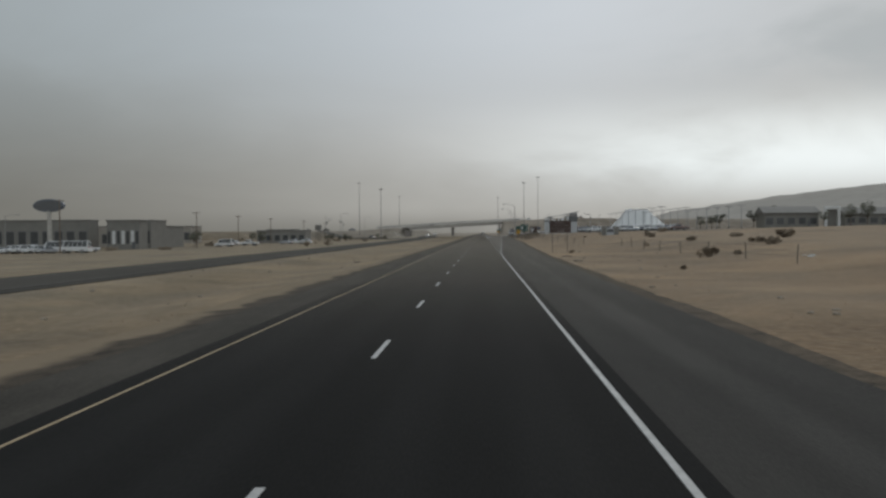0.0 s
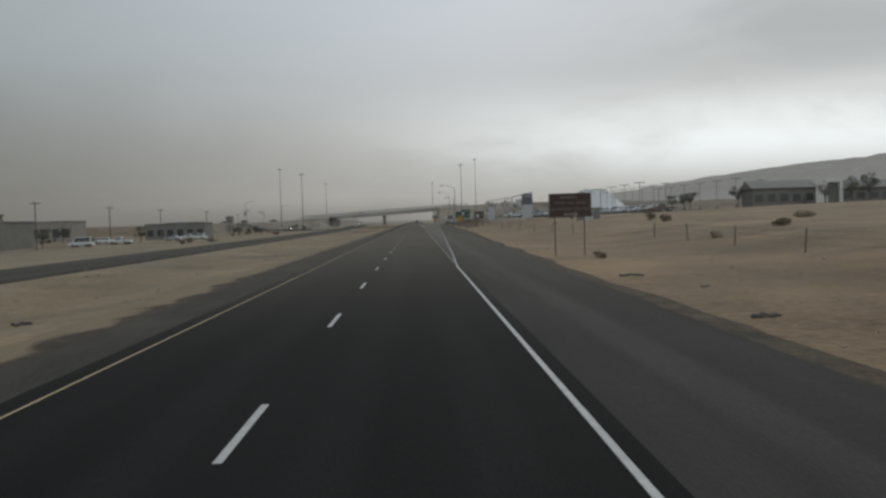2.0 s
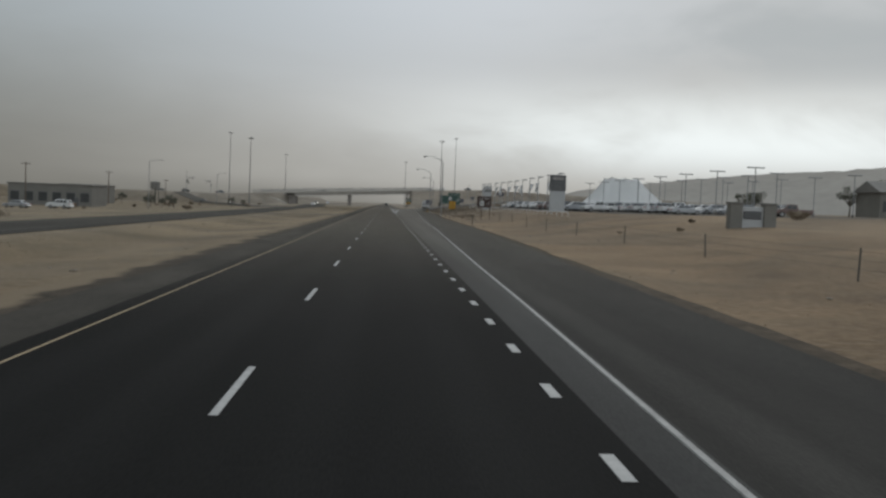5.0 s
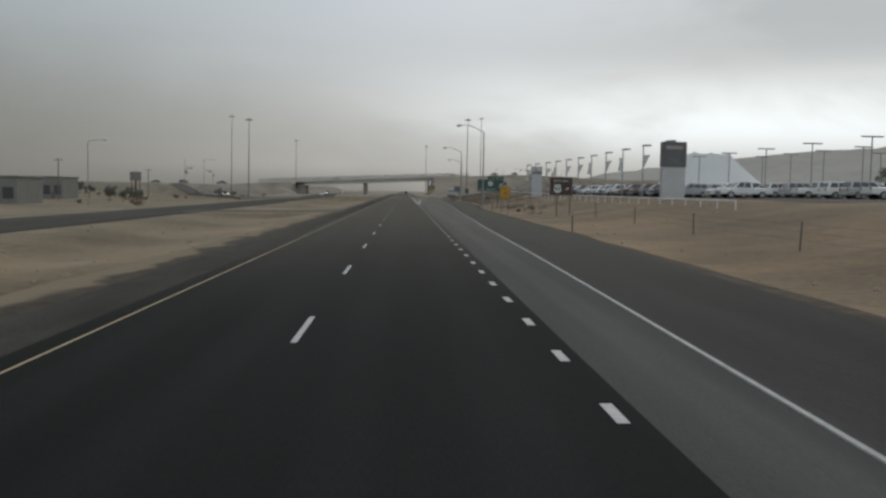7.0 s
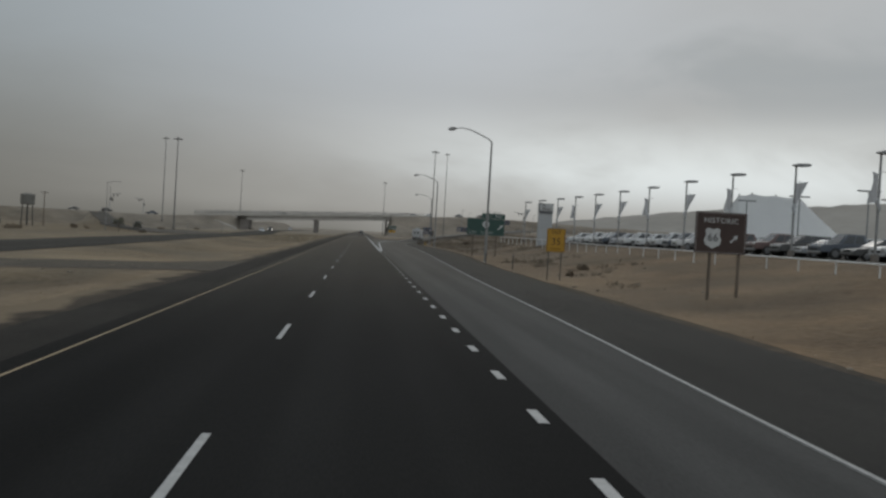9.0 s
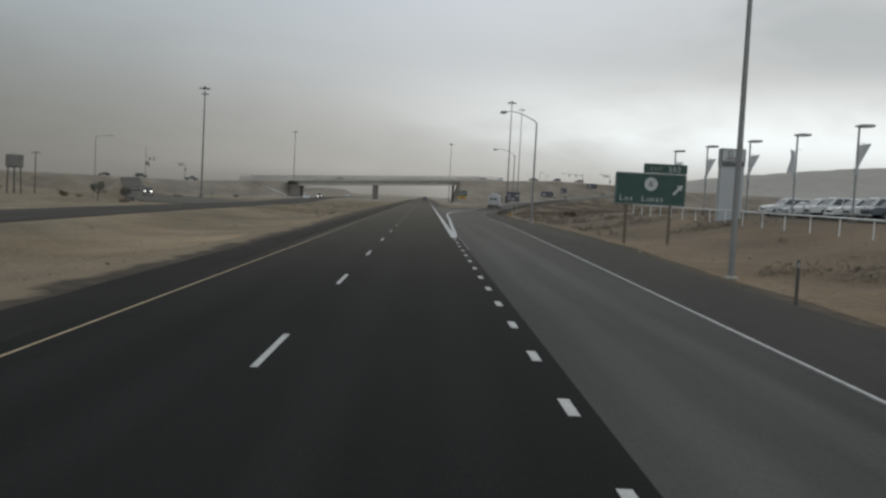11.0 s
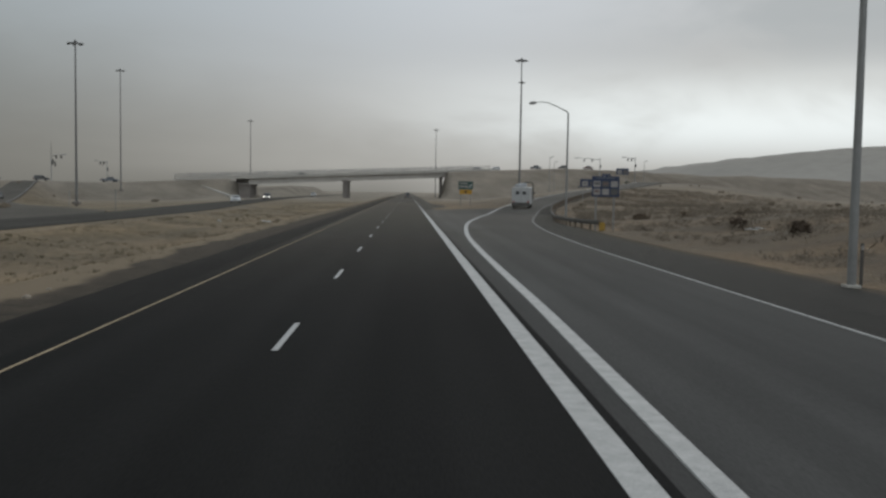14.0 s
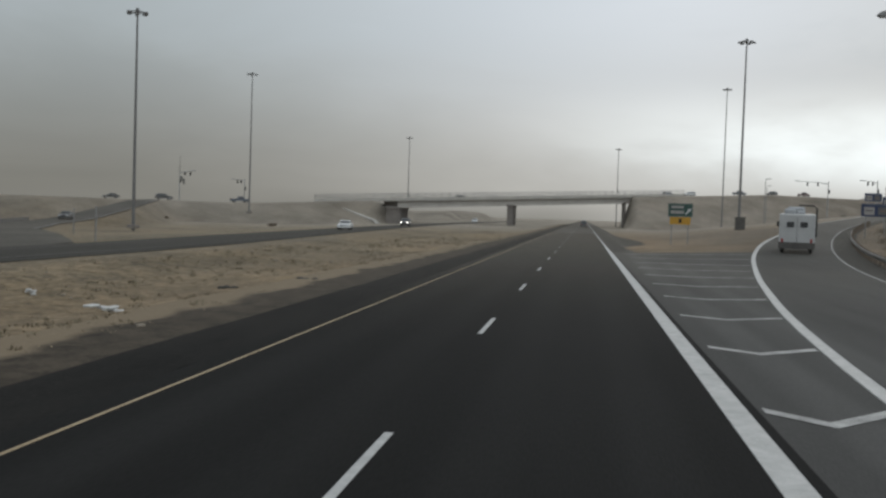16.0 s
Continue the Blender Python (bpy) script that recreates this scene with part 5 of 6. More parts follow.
def lot_lamp(x, y, top, double=False, banner=0):
    g = land(x, y)
    t = top - g
    h = thing("lot_lamp", pose(x, y, g), "slim lot lamp with a flat head" + (" and a torn grey pennant" if banner else " set crosswise"), "lamp", "lot lamps")
    part("pole", tubes(([(0, 0, -0.3), (0, 0, t)], [0.09, 0.075]), n=8), LOT_STEEL, h)
    part("footing", tubes(([(0, 0, -0.3), (0, 0, 0.55)], 0.24), n=10), BROWN_CONCRETE, h)
    if double:
        part("lamp_head", boxes(((0, 0, t + 0.06), (2.5, 0.42, 0.16), 0.05)), LOT_STEEL, h)
    else:
        part("lamp_head", prism(bmesh.new(), [(-0.26, t + 0.04), (-0.16, t + 0.13), (0.1, t + 0.19), (0.62, t + 0.22), (1.0, t + 0.21), (1.06, t + 0.10), (0.98, t + 0.02), (0.55, t - 0.03), (0.0, t - 0.03)], -0.27, 0.27, bevel=0.04), LOT_STEEL, h)
        part("head_arm", boxes(((0.1, 0, t + 0.02), (0.5, 0.1, 0.1), 0.02)), LOT_STEEL, h)
    if banner:
        bm = bmesh.new()
        k = 10
        w = 0.78 if banner == 1 else 0.55
        z0, z1 = t - 1.25, t - 3.1
        a = []
        for i in range(k + 1):
            u = i / k
            z = z0 + (z1 - z0) * u
            wd = w * (1 - u) ** 1.35 + 0.04 if banner == 1 else w * (0.9 - 0.15 * math.sin(u * 5))
            s = 1 if banner == 1 else -1
            a.append([bm.verts.new((0.09 * s, 0.02, z)), bm.verts.new((s * (0.09 + wd * 0.5), 0.10 * math.sin(u * 4), z + 0.08)), bm.verts.new((s * (0.09 + wd), -0.16 * math.sin(u * 3 + 1), z + 0.14 * (1 - u)))])
        for p, q in zip(a, a[1:]):
            bm.faces.new((p[0], p[1], q[1], q[0]))
            bm.faces.new((p[1], p[2], q[2], q[1]))
        r = bmesh.ops.solidify(bm, geom=bm.faces[:], thickness=0.012)
        part("banner", bm, BANNER, h, "torn grey cloth pennant")
        part("bracket", boxes(((0.22, 0, z0 + 0.13), (0.44, 0.03, 0.03))), LOT_STEEL, h)
        part("gathered_cloth", tubes(([(-0.02, -0.05, z1 + 0.35), (-0.1, -0.08, z1 + 0.1), (-0.03, -0.09, z1 - 0.2), (0.06, -0.07, z1 - 0.5)], [0.05, 0.12, 0.13, 0.05]), n=7), BANNER, h)
    return h


for x, y, b in ((33, 302.2, 2), (33, 313.2, 1), (33, 324.6, 2), (33, 335.8, 1), (33.2, 348.0, 2), (33, 358.8, 1), (32.6, 369.0, 1),
                (32.2, 378.8, 2), (31.6, 388.0, 1), (30.7, 397.8, 1), (30.2, 408.0, 1)):
    lot_lamp(x, y, 8.95, banner=b)
first = lot_lamp(54.0, 309.5, 9.5, True)
for i in (-3, -2, -1, 1, 2, 3, 4):
    copy_thing(first, at(54.0, 309.5 + 15.2 * i))
for i in range(7):
    copy_thing(first, at(65.0, 282.0 + 12.0 * i))
for i in range(6):
    copy_thing(first, at(78.0, 268.0 + 14.0 * i))


def pylon(x, y, w, top, head, label):
    g = land(x, y)
    t = top - g
    h = thing("dealer_pylon", pose(x, y, g), label, "pylon sign", "dealer pylon signs")
    part("column", boxes(((0, 0, (t - head) / 2 - 0.2), (w * 0.96, 0.7, t - head + 0.4), 0.03)), PALE_WALL, h)
    hd = part("sign_box", boxes(((0, 0, t - head / 2), (w, 0.85, head), 0.04)), DARK_PANEL, h)
    return h, hd, t


h, hd, t = pylon(31.28, 293.6, 2.74, 8.42, 2.75, "tall pale pylon sign with a dark grey head")
for dz, w, hh in ((0.62, 1.9, 0.40), (1.35, 1.5, 0.18), (2.0, 1.2, 0.46), (2.35, 1.75, 0.22)):
    part("brand_bar", boxes(((0, -0.435, t - dz), (w, 0.02, hh), 0.004)), SIGN_DIM if dz < 1 else material("dim_brand_bar", (0.10, 0.10, 0.10), (0.16, 0.16, 0.16), 3, 20, 0.6), hd)
h, hd, t = pylon(29.3, 385.9, 2.2, 8.1, 1.55, "pale grey pylon sign with a white head panel")
hd.data.materials[0] = PALE_WALL
part("face_border", boxes(((0, -0.43, t - 0.06), (2.16, 0.02, 0.08)), ((0, -0.43, t - 1.16), (2.16, 0.02, 0.08)), ((-1.04, -0.43, t - 0.61), (0.08, 0.02, 1.02)), ((1.04, -0.43, t - 0.61), (0.08, 0.02, 1.02))), DARK_PANEL, hd)
part("face_panel", boxes(((0, -0.435, t - 0.61), (1.98, 0.02, 1.0), 0.004)), SIGN_WHITE, hd)
part("lower_strip", boxes(((0, -0.435, t - 1.38), (1.98, 0.02, 0.30), 0.004)), DARK_PANEL, hd)
part("emblem", boxes(((-0.3, -0.45, t - 0.29), (0.42, 0.014, 0.07)), ((-0.3, -0.45, t - 0.61), (0.42, 0.014, 0.07)), ((-0.475, -0.45, t - 0.45), (0.07, 0.014, 0.26)), ((-0.125, -0.45, t - 0.45), (0.07, 0.014, 0.26))), DARK_PANEL, hd)
part("brand_bar", boxes(((0.05, -0.45, t - 0.84), (1.4, 0.014, 0.12), 0.004)), SIGN_FADED, hd)
part("brand_bar", boxes(((0.05, -0.45, t - 1.02), (1.5, 0.014, 0.06), 0.004)), SIGN_FADED, hd)


PIPE_WHITE = material("white_pipe_paint", (0.62, 0.62, 0.61), (0.76, 0.76, 0.75), 1.5, 12, 0.5)


def white_fence():
    h = thing("pipe_fence", pose(0, 0, 0), "white painted pipe fence along the edge of the dealer lot", "fence")
    heights = ((262, 2.20), (292, 2.22), (320, 2.32), (345, 2.35), (360, 2.50), (414, 2.78))
    line = []
    for i in range(37):
        y = 262.0 + 4.2 * i
        for (ya, za), (yb, zb) in zip(heights, heights[1:]):
            if ya <= y <= yb:
                line.append((27.0, y, za + (zb - za) * (y - ya) / (yb - ya)))
                break
    part("top_rail", tubes((line, 0.055), n=8), PIPE_WHITE, h)
    bm = boxes(((0, 0, 0.15), (0.075, 0.075, 1.10), 0.01))
    p = part("fence_post", bm, PIPE_WHITE, h)
    p.location = line[0][:2] + (line[0][2] - 0.72,)
    for x, y, z in line[1:]:
        q = new("fence_post", p.data)
        q.parent, q.location = h, (x, y, z - 0.72)


white_fence()


def tent():
    x, y = 68.0, 395.5
    g = land(x, y)
    h = thing("tension_tent", pose(x, y, g, 0, 0, -20), "large white peaked tension-fabric pavilion behind the dealer lot", "tent")
    peaks = ((-4.2, 0.0, 12.1 - g), (-2.2, 0.0, 12.4 - g), (1.6, 0.0, 12.2 - g), (5.2, 0.0, 12.2 - g))

    def ridge(px):
        for (a, _, ta), (b, _, tb) in zip(peaks, peaks[1:]):
            if a <= px <= b:
                k = (px - a) / (b - a)
                return ta + (tb - ta) * k - 0.35 * math.sin(math.pi * k) ** 0.8
        a, t = (peaks[0][0], peaks[0][2]) if px < 0 else (peaks[-1][0], peaks[-1][2])
        k = abs(px - a) / ((10.6 if px < 0 else 13.5) - abs(a))
        return t + (1.6 - t) * k ** 0.88
    nx, ny = 54, 30
    bm = bmesh.new()
    grid = []
    for j in range(ny + 1):
        row = []
        for i in range(nx + 1):
            u, v = i / nx * 2 - 1, j / ny * 2 - 1
            px, py = u * (10.6 if u < 0 else 13.5), v * 9.0
            z = 1.5 + (ridge(px) - 1.5) * (1 - abs(v) ** 0.85)
            row.append(bm.verts.new((px, py, z)))
        grid.append(row)
    for a, b in zip(grid, grid[1:]):
        for i in range(nx):
            f = bm.faces.new((a[i], a[i + 1], b[i + 1], b[i]))
            f.smooth = True
    bmesh.ops.solidify(bm, geom=bm.faces[:], thickness=0.04)
    part("canopy", bm, TENT_CLOTH, h)
    for a, b, t in peaks:
        part("mast", tubes(([(a, b, -0.3), (a, b, t + 0.08)], [0.16, 0.10])), STEEL, h)
    for a in (-10.2, -5.0, 0, 6.5, 13):
        for b in (-8.95, 8.95):
            part("side_pole", tubes(([(a, b, -0.3), (a, b, 1.55)], 0.08)), STEEL, h)
    part("side_wall", boxes(((1.45, 8.9, 0.7), (23, 0.06, 1.7))), TENT_CLOTH, h)


tent()


def gate_sign():
    x, y = 31.7, 209.6
    g = land(x, y)
    h = thing("entrance_sign", pose(x, y, g), "low entrance sign between two dark stone pillars", "monument sign")
    z = 3.55 - g
    for s in (-1, 1):
        part("pillar", boxes(((s * 1.42, 0, z / 2 - 0.2), (1.05, 0.9, z + 0.4), 0.05)), DIM_WALL, h)
        part("pillar_cap", boxes(((s * 1.42, 0, z + 0.06), (1.2, 1.05, 0.14), 0.03)), ROOF, h)
    part("sign_wall", boxes(((0, 0, z * 0.40), (2.0, 0.4, z * 0.8 + 0.3), 0.03)), PALE_WALL, h)
    part("sign_panel", boxes(((0, -0.22, z * 0.52), (1.5, 0.06, z * 0.35), 0.02)), DARK_PANEL, h)


gate_sign()


# ---- plants ----
def leaf_cloud(rnd, n, rad, size, flat=1.0, centres=None):
    bm = bmesh.new()
    for i in range(n):
        if centres:
            c, cr = centres[rnd.randrange(len(centres))]
        else:
            c, cr = Vector((0, 0, 0)), rad
        d = Vector((rnd.gauss(0, 1), rnd.gauss(0, 1), rnd.gauss(0, 1))).normalized() * cr * rnd.random() ** 0.4
        p = Vector(c) + Vector((d.x, d.y, d.z * flat))
        a = Vector((rnd.gauss(0, 1), rnd.gauss(0, 1), rnd.gauss(0, 1))).normalized() * size * rnd.uniform(0.5, 1.3)
        b = a.orthogonal().normalized() * size * rnd.uniform(0.25, 0.6)
        vs = [bm.verts.new(p - a), bm.verts.new(p + b), bm.verts.new(p + a), bm.verts.new(p - b)]
        bm.faces.new(vs)
    return bm


def shrub_mesh(seed, w, hgt, n):
    rnd = random.Random(seed)
    cs = [(Vector((rnd.uniform(-w, w) * 0.55, rnd.uniform(-w, w) * 0.55, rnd.uniform(0.2, 0.7) * hgt)), rnd.uniform(0.25, 0.5) * w) for _ in range(7)]
    bm = leaf_cloud(rnd, n, w, 0.10 * w + 0.05, hgt / w, cs)
    for c, _ in cs:
        tube(bm, [(0, 0, -0.1), (c.x * 0.5, c.y * 0.5, c.z * 0.6), tuple(c)], [0.035, 0.02, 0.008], 4)
    me = bpy.data.meshes.new("shrub")
    bm.to_mesh(me)
    bm.free()
    me.materials.append(SAGE)
    return me


SHRUBS = [shrub_mesh(k, 0.9 + 0.25 * (k % 3), 0.8 + 0.2 * (k % 2), 420) for k in range(4)]
rnd = random.Random(5)


def shrub(x, y, s=1.0):
    ob = new("shrub", SHRUBS[rnd.randrange(4)])
    ob.matrix_basis = at(x, y, rnd.uniform(0, 360), -0.05) @ Matrix.Diagonal((s, s, s * rnd.uniform(0.8, 1.1), 1))
    tagged(ob, "dry grey-brown desert shrub on the sand", "shrub", "desert shrubs")


SPOTS = ((32.5, 97.1, 0.85), (31.0, 87.7, 1.0), (21.6, 74.3, 0.85), (24.1, 74.2, 0.5), (15.0, 53.7, 0.35), (31.2, 124.4, 0.9), (33.8, 167.0, 0.9), (50, 240, 1.4), (30.2, 465, 0.8), (33.5, 472, 0.9),
         (29, 475, 0.7), (12.5, 103.2, 0.34), (13.1, 107.3, 0.30), (24.0, 118.0, 0.55), (45.0, 152.0, 1.2), (45.2, 128.5, 1.5),
         (16.6, 313, 0.5), (19.4, 320, 0.6), (26, 210, 0.45), (31, 222, 0.5), (22, 214, 0.35), (35, 180, 1.2))
for x, y, s in SPOTS:
    shrub(x, y, s)
for i in range(36):
    y = rnd.uniform(405, 700)
    x = max(24, bend(SHOULDER_R, y) + 3.5) + rnd.uniform(0, 80)
    shrub(x, y, rnd.uniform(0.4, 0.95))
for i in range(40):
    y = rnd.uniform(200, 720)
    shrub(rnd.uniform(-140, -38) - max(0, y - 450) * 0.12, y, rnd.uniform(0.6, 1.6))


def tumbleweed(x, y, s, seed):
    me = shrub_mesh(seed, 0.95, 1.05, 620)
    me.name = "tumbleweed"
    me.materials[0] = DEAD_TWIG
    ob = new("tumbleweed", me)
    ob.matrix_basis = at(x, y, seed * 40, -0.05) @ Matrix.Diagonal((s, s, s, 1))
    tagged(ob, "dark brown round dead tumbleweed lodged on the scrubby sand", "tumbleweed", "tumbleweeds")


DEAD_TWIG = material("dead_twigs", (0.060, 0.045, 0.033), (0.125, 0.092, 0.066), 3, 20, 0.95)
tumbleweed(24.8, 450.1, 0.72, 11)
tumbleweed(23.6, 437.8, 0.88, 12)


def tree(x, y, hgt, seed, wide=0.36):
    r = random.Random(seed)
    h = thing("tree", at(x, y), "dust-veiled dull green tree with an uneven crown", "tree", "roadside trees")
    bm = tubes(([(0, 0, -0.3), (0.1, 0, hgt * 0.25), (0, 0.1, hgt * 0.5)], [0.05 * hgt * 0.6, 0.03 * hgt * 0.6, 0.016 * hgt]), n=8)
    cs = []
    for k in range(9):
        a = k * 2.4 + r.uniform(-0.4, 0.4)
        q = Vector((math.cos(a), math.sin(a), 0)) * hgt * wide * r.uniform(0.3, 0.85) + Vector((0, 0, hgt * r.uniform(0.42, 0.85)))
        cs.append((q, hgt * r.uniform(0.11, 0.19)))
        tube(bm, [(0, 0, hgt * 0.3), tuple(q * 0.6 + Vector((0, 0, hgt * 0.15))), tuple(q)], [0.014 * hgt, 0.009 * hgt, 0.004 * hgt], 5)
    part("trunk", bm, BARK, h)
    part("crown", leaf_cloud(r, 900, 1, 0.035 * hgt, 0.85, cs), LEAF, h)


for i, (x, y, s) in enumerate(((80.6, 742, 3.2), (86, 738, 3.8), (70.5, 745, 2.6), (96, 318, 7), (104, 322, 8), (109, 330, 7.5), (126, 310, 8), (134, 316, 9), (142, 308, 8), (90, 352, 6), (98, 372, 7), (84, 345, 5), (112, 296, 5.5), (152, 322, 8.5), (118, 345, 7),
                               (-51.0, 455, 3.6), (-47.5, 458, 2.6), (-58, 395, 3.6), (-62, 403, 3.0), (-55, 387, 2.8), (-67, 410, 4.0), (-71, 421, 3.6), (-61, 413, 3.0), (-99, 420, 5.0), (-92, 470, 4.5), (-110, 500, 5.5), (-84, 265, 5), (-72, 300, 4.5), (-104, 330, 5.5), (-93, 385, 5), (-128, 540, 6), (-118, 470, 5.5), (-140, 600, 6))):
    tree(x, y, s, 40 + i)


# ---- buildings ----
def building(x, y, w, d, top, wall, label, storeys=1, bays=4, pale=False, rz=0.0, roof="flat", name="building"):
    g = land(x, y)
    t = top - g
    h = thing(name, pose(x, y, g, 0, 0, rz), label, "building", "far buildings")
    b = part("wall", boxes(((0, 0, t / 2 - 0.4), (w, d, t + 0.8), 0.04)), wall, h)
    if roof == "flat":
        part("roof", boxes(((0, 0, t + 0.12), (w + 0.5, d + 0.5, 0.3), 0.05)), ROOF, h)
    else:
        part("roof", prism(bmesh.new(), [(-d / 2 - 0.6, t), (0, t + d * 0.24), (d / 2 + 0.6, t), (d / 2 + 0.6, t - 0.15), (-d / 2 - 0.6, t - 0.15)], -w / 2 - 0.5, w / 2 + 0.5, axis="x"), ROOF, h)
    for k in range(bays):
        cx = (k + 0.5) / bays * w - w / 2
        f = part("window", boxes(((cx, -d / 2 - 0.02, t * 0.42), (w / bays * 0.66, 0.08, t * 0.46), 0.02)), WHITE_WALL if pale and k % 2 else DARK_PANEL, h)
        part("pane", boxes(((cx, -d / 2 - 0.05, t * 0.42), (w / bays * 0.58, 0.06, t * 0.40))), GLASS if not (pale and k % 2) else WHITE_WALL, f)
    part("door", boxes(((w * 0.32, -d / 2 - 0.04, 1.05), (1.0, 0.1, 2.1), 0.02)), DARK_PANEL, h)
    return h


building(-121.0, 248.5, 27.5, 6.5, 6.4, DIM_WALL, "long dark flat-roofed car showroom in the dust", bays=8, name="showroom")
building(-93.1, 237, 8.8, 6.0, 6.1, DIM_WALL, "dark flat-roofed showroom with white entrance panels", bays=7, pale=True, name="showroom")
building(-95.6, 254.8, 9.4, 12.5, 6.3, DIM_WALL, "dark flat-roofed service hall behind the showroom", bays=4, name="service_hall")
building(-99.0, 271.4, 13.0, 20.0, 4.8, DIM_WALL, "dark low workshop beside the showroom", bays=4, pale=True, name="workshop")
building(-80.0, 372, 20, 12, 3.6, DIM_WALL, "low dusty workshop building", bays=6, name="workshop")
building(-98.0, 452, 14, 12, 4.3, DIM_WALL, "low dark store building in the dust", bays=5, name="store")
building(-128.0, 300, 30, 14, 5.0, TAN_WALL, "long tan warehouse in the dust", bays=8, name="warehouse")
building(-150.0, 420, 36, 16, 6.0, TAN_WALL, "long tan warehouse in the dust", bays=9, name="warehouse")
building(105.5, 312, 18, 9, 8.4, DIM_WALL, "dark hillside house with a broad roof", bays=5, roof="gable", name="house")
building(138.0, 330, 16, 10, 8.2, DIM_WALL, "dark house among trees", bays=4, roof="gable", name="house")


def portico():
    x, y = 116.7, 301.5
    g = land(x, y)
    h = thing("portico", pose(x, y, g), "white stucco gateway frame in front of dark trees", "gateway")
    t = 10.2 - g
    for s in (-1, 1):
        part("column", boxes(((s * 2.1, 0, t / 2 - 0.2), (0.8, 0.9, t + 0.2), 0.04)), WHITE_WALL, h)
    part("lintel", boxes(((0, 0, t - 0.45), (5.2, 1.0, 0.9), 0.05)), WHITE_WALL, h)
    part("back_wall", boxes(((0, 1.2, t / 2 - 0.3), (3.6, 0.3, t - 0.4))), DIM_WALL, h)


portico()


def oval_sign():
    x, y = -92.8, 192.0
    g = land(x, y)
    h = thing("oval_pylon_sign", pose(x, y, g), "dark oval dealer sign on a thick pale pole", "pylon sign")
    part("pole", tubes(([(0, 0, -0.3), (0, 0, 7.8 - g)], [0.5, 0.45]), n=14), CONCRETE_LIGHT, h)
    n = 32
    pl = part("oval_board", prism(bmesh.new(), [(3.5 * math.cos(k * math.tau / n), 8.9 - g + 1.42 * math.sin(k * math.tau / n)) for k in range(n)], -0.4, 0.4, bevel=0.1), CAR_BLUE, h)
    part("oval_rim", prism(bmesh.new(), [(3.1 * math.cos(k * math.tau / n), 8.9 - g + 1.1 * math.sin(k * math.tau / n)) for k in range(n)], -0.46, -0.38), DARK_PANEL, pl)


oval_sign()


def utility_pole(x, y, top, arms=True):
    g = land(x, y)
    t = top - g
    h = thing("utility_pole", pose(x, y, g), "dark wooden utility pole with a crossarm", "utility pole", "utility poles")
    part("pole", tubes(([(0, 0, -0.4), (0, 0, t)], [0.17, 0.11]), n=8), WOOD, h)
    if arms:
        a = part("crossarm", boxes(((0, 0, t - 0.4), (2.2, 0.12, 0.14), 0.01)), WOOD, h)
        for k in (-0.95, -0.45, 0.45, 0.95):
            part("insulator", tubes(([(k, 0, t - 0.33), (k, 0, t - 0.14)], [0.05, 0.03]), n=6), STEEL, a)


for x, y, t in ((-75.8, 241.8, 8.6), (-80, 300, 8.6), (-79.9, 413, 8.5), (-82, 356, 8.6), (-88.5, 520, 8.3), (-84.4, 179.0, 9.8)):
    utility_pole(x, y, t)
for x, y, t in ((-54.2, 357.5, 10.0), (-60.5, 480, 10.5), (-98.5, 184, 6.4)):
    g = land(x, y)
    h = thing("street_lamp", pose(x, y, g), "slim grey lamp post with a short arm across the motorway", "street lamp", "street lamps on the far side")
    part("pole", tubes(([(0, 0, -0.3), (0, 0, t - g)], [0.10, 0.06]), n=8), STEEL, h)
    part("arm", tubes(([(0, 0, t - g), (1.2, 0, t - g + 0.3), (2.6, 0, t - g + 0.35)], [0.05, 0.045, 0.04]), n=6), STEEL, h)
    part("lamp_head", boxes(((2.9, 0, t - g + 0.33), (0.7, 0.26, 0.14), 0.04)), STEEL, h)


def tank():
    x, y = -92.0, 517.0
    g = land(x, y)
    h = thing("water_tank", pose(x, y, g), "dark raised water tank on thick legs", "tank")
    t = 7.4 - g
    part("drum", tubes(([(0, 0, t - 3.2), (0, 0, t - 3.0), (0, 0, t - 0.3), (0, 0, t)], [1.6, 1.9, 1.9, 0.6]), n=20), DIM_WALL, h)
    for k in range(4):
        a = k * math.pi / 2 + 0.4
        part("leg", tubes(([(1.5 * math.cos(a), 1.5 * math.sin(a), -0.3), (1.3 * math.cos(a), 1.3 * math.sin(a), t - 3.1)], 0.16)), DARK_STEEL, h)


tank()


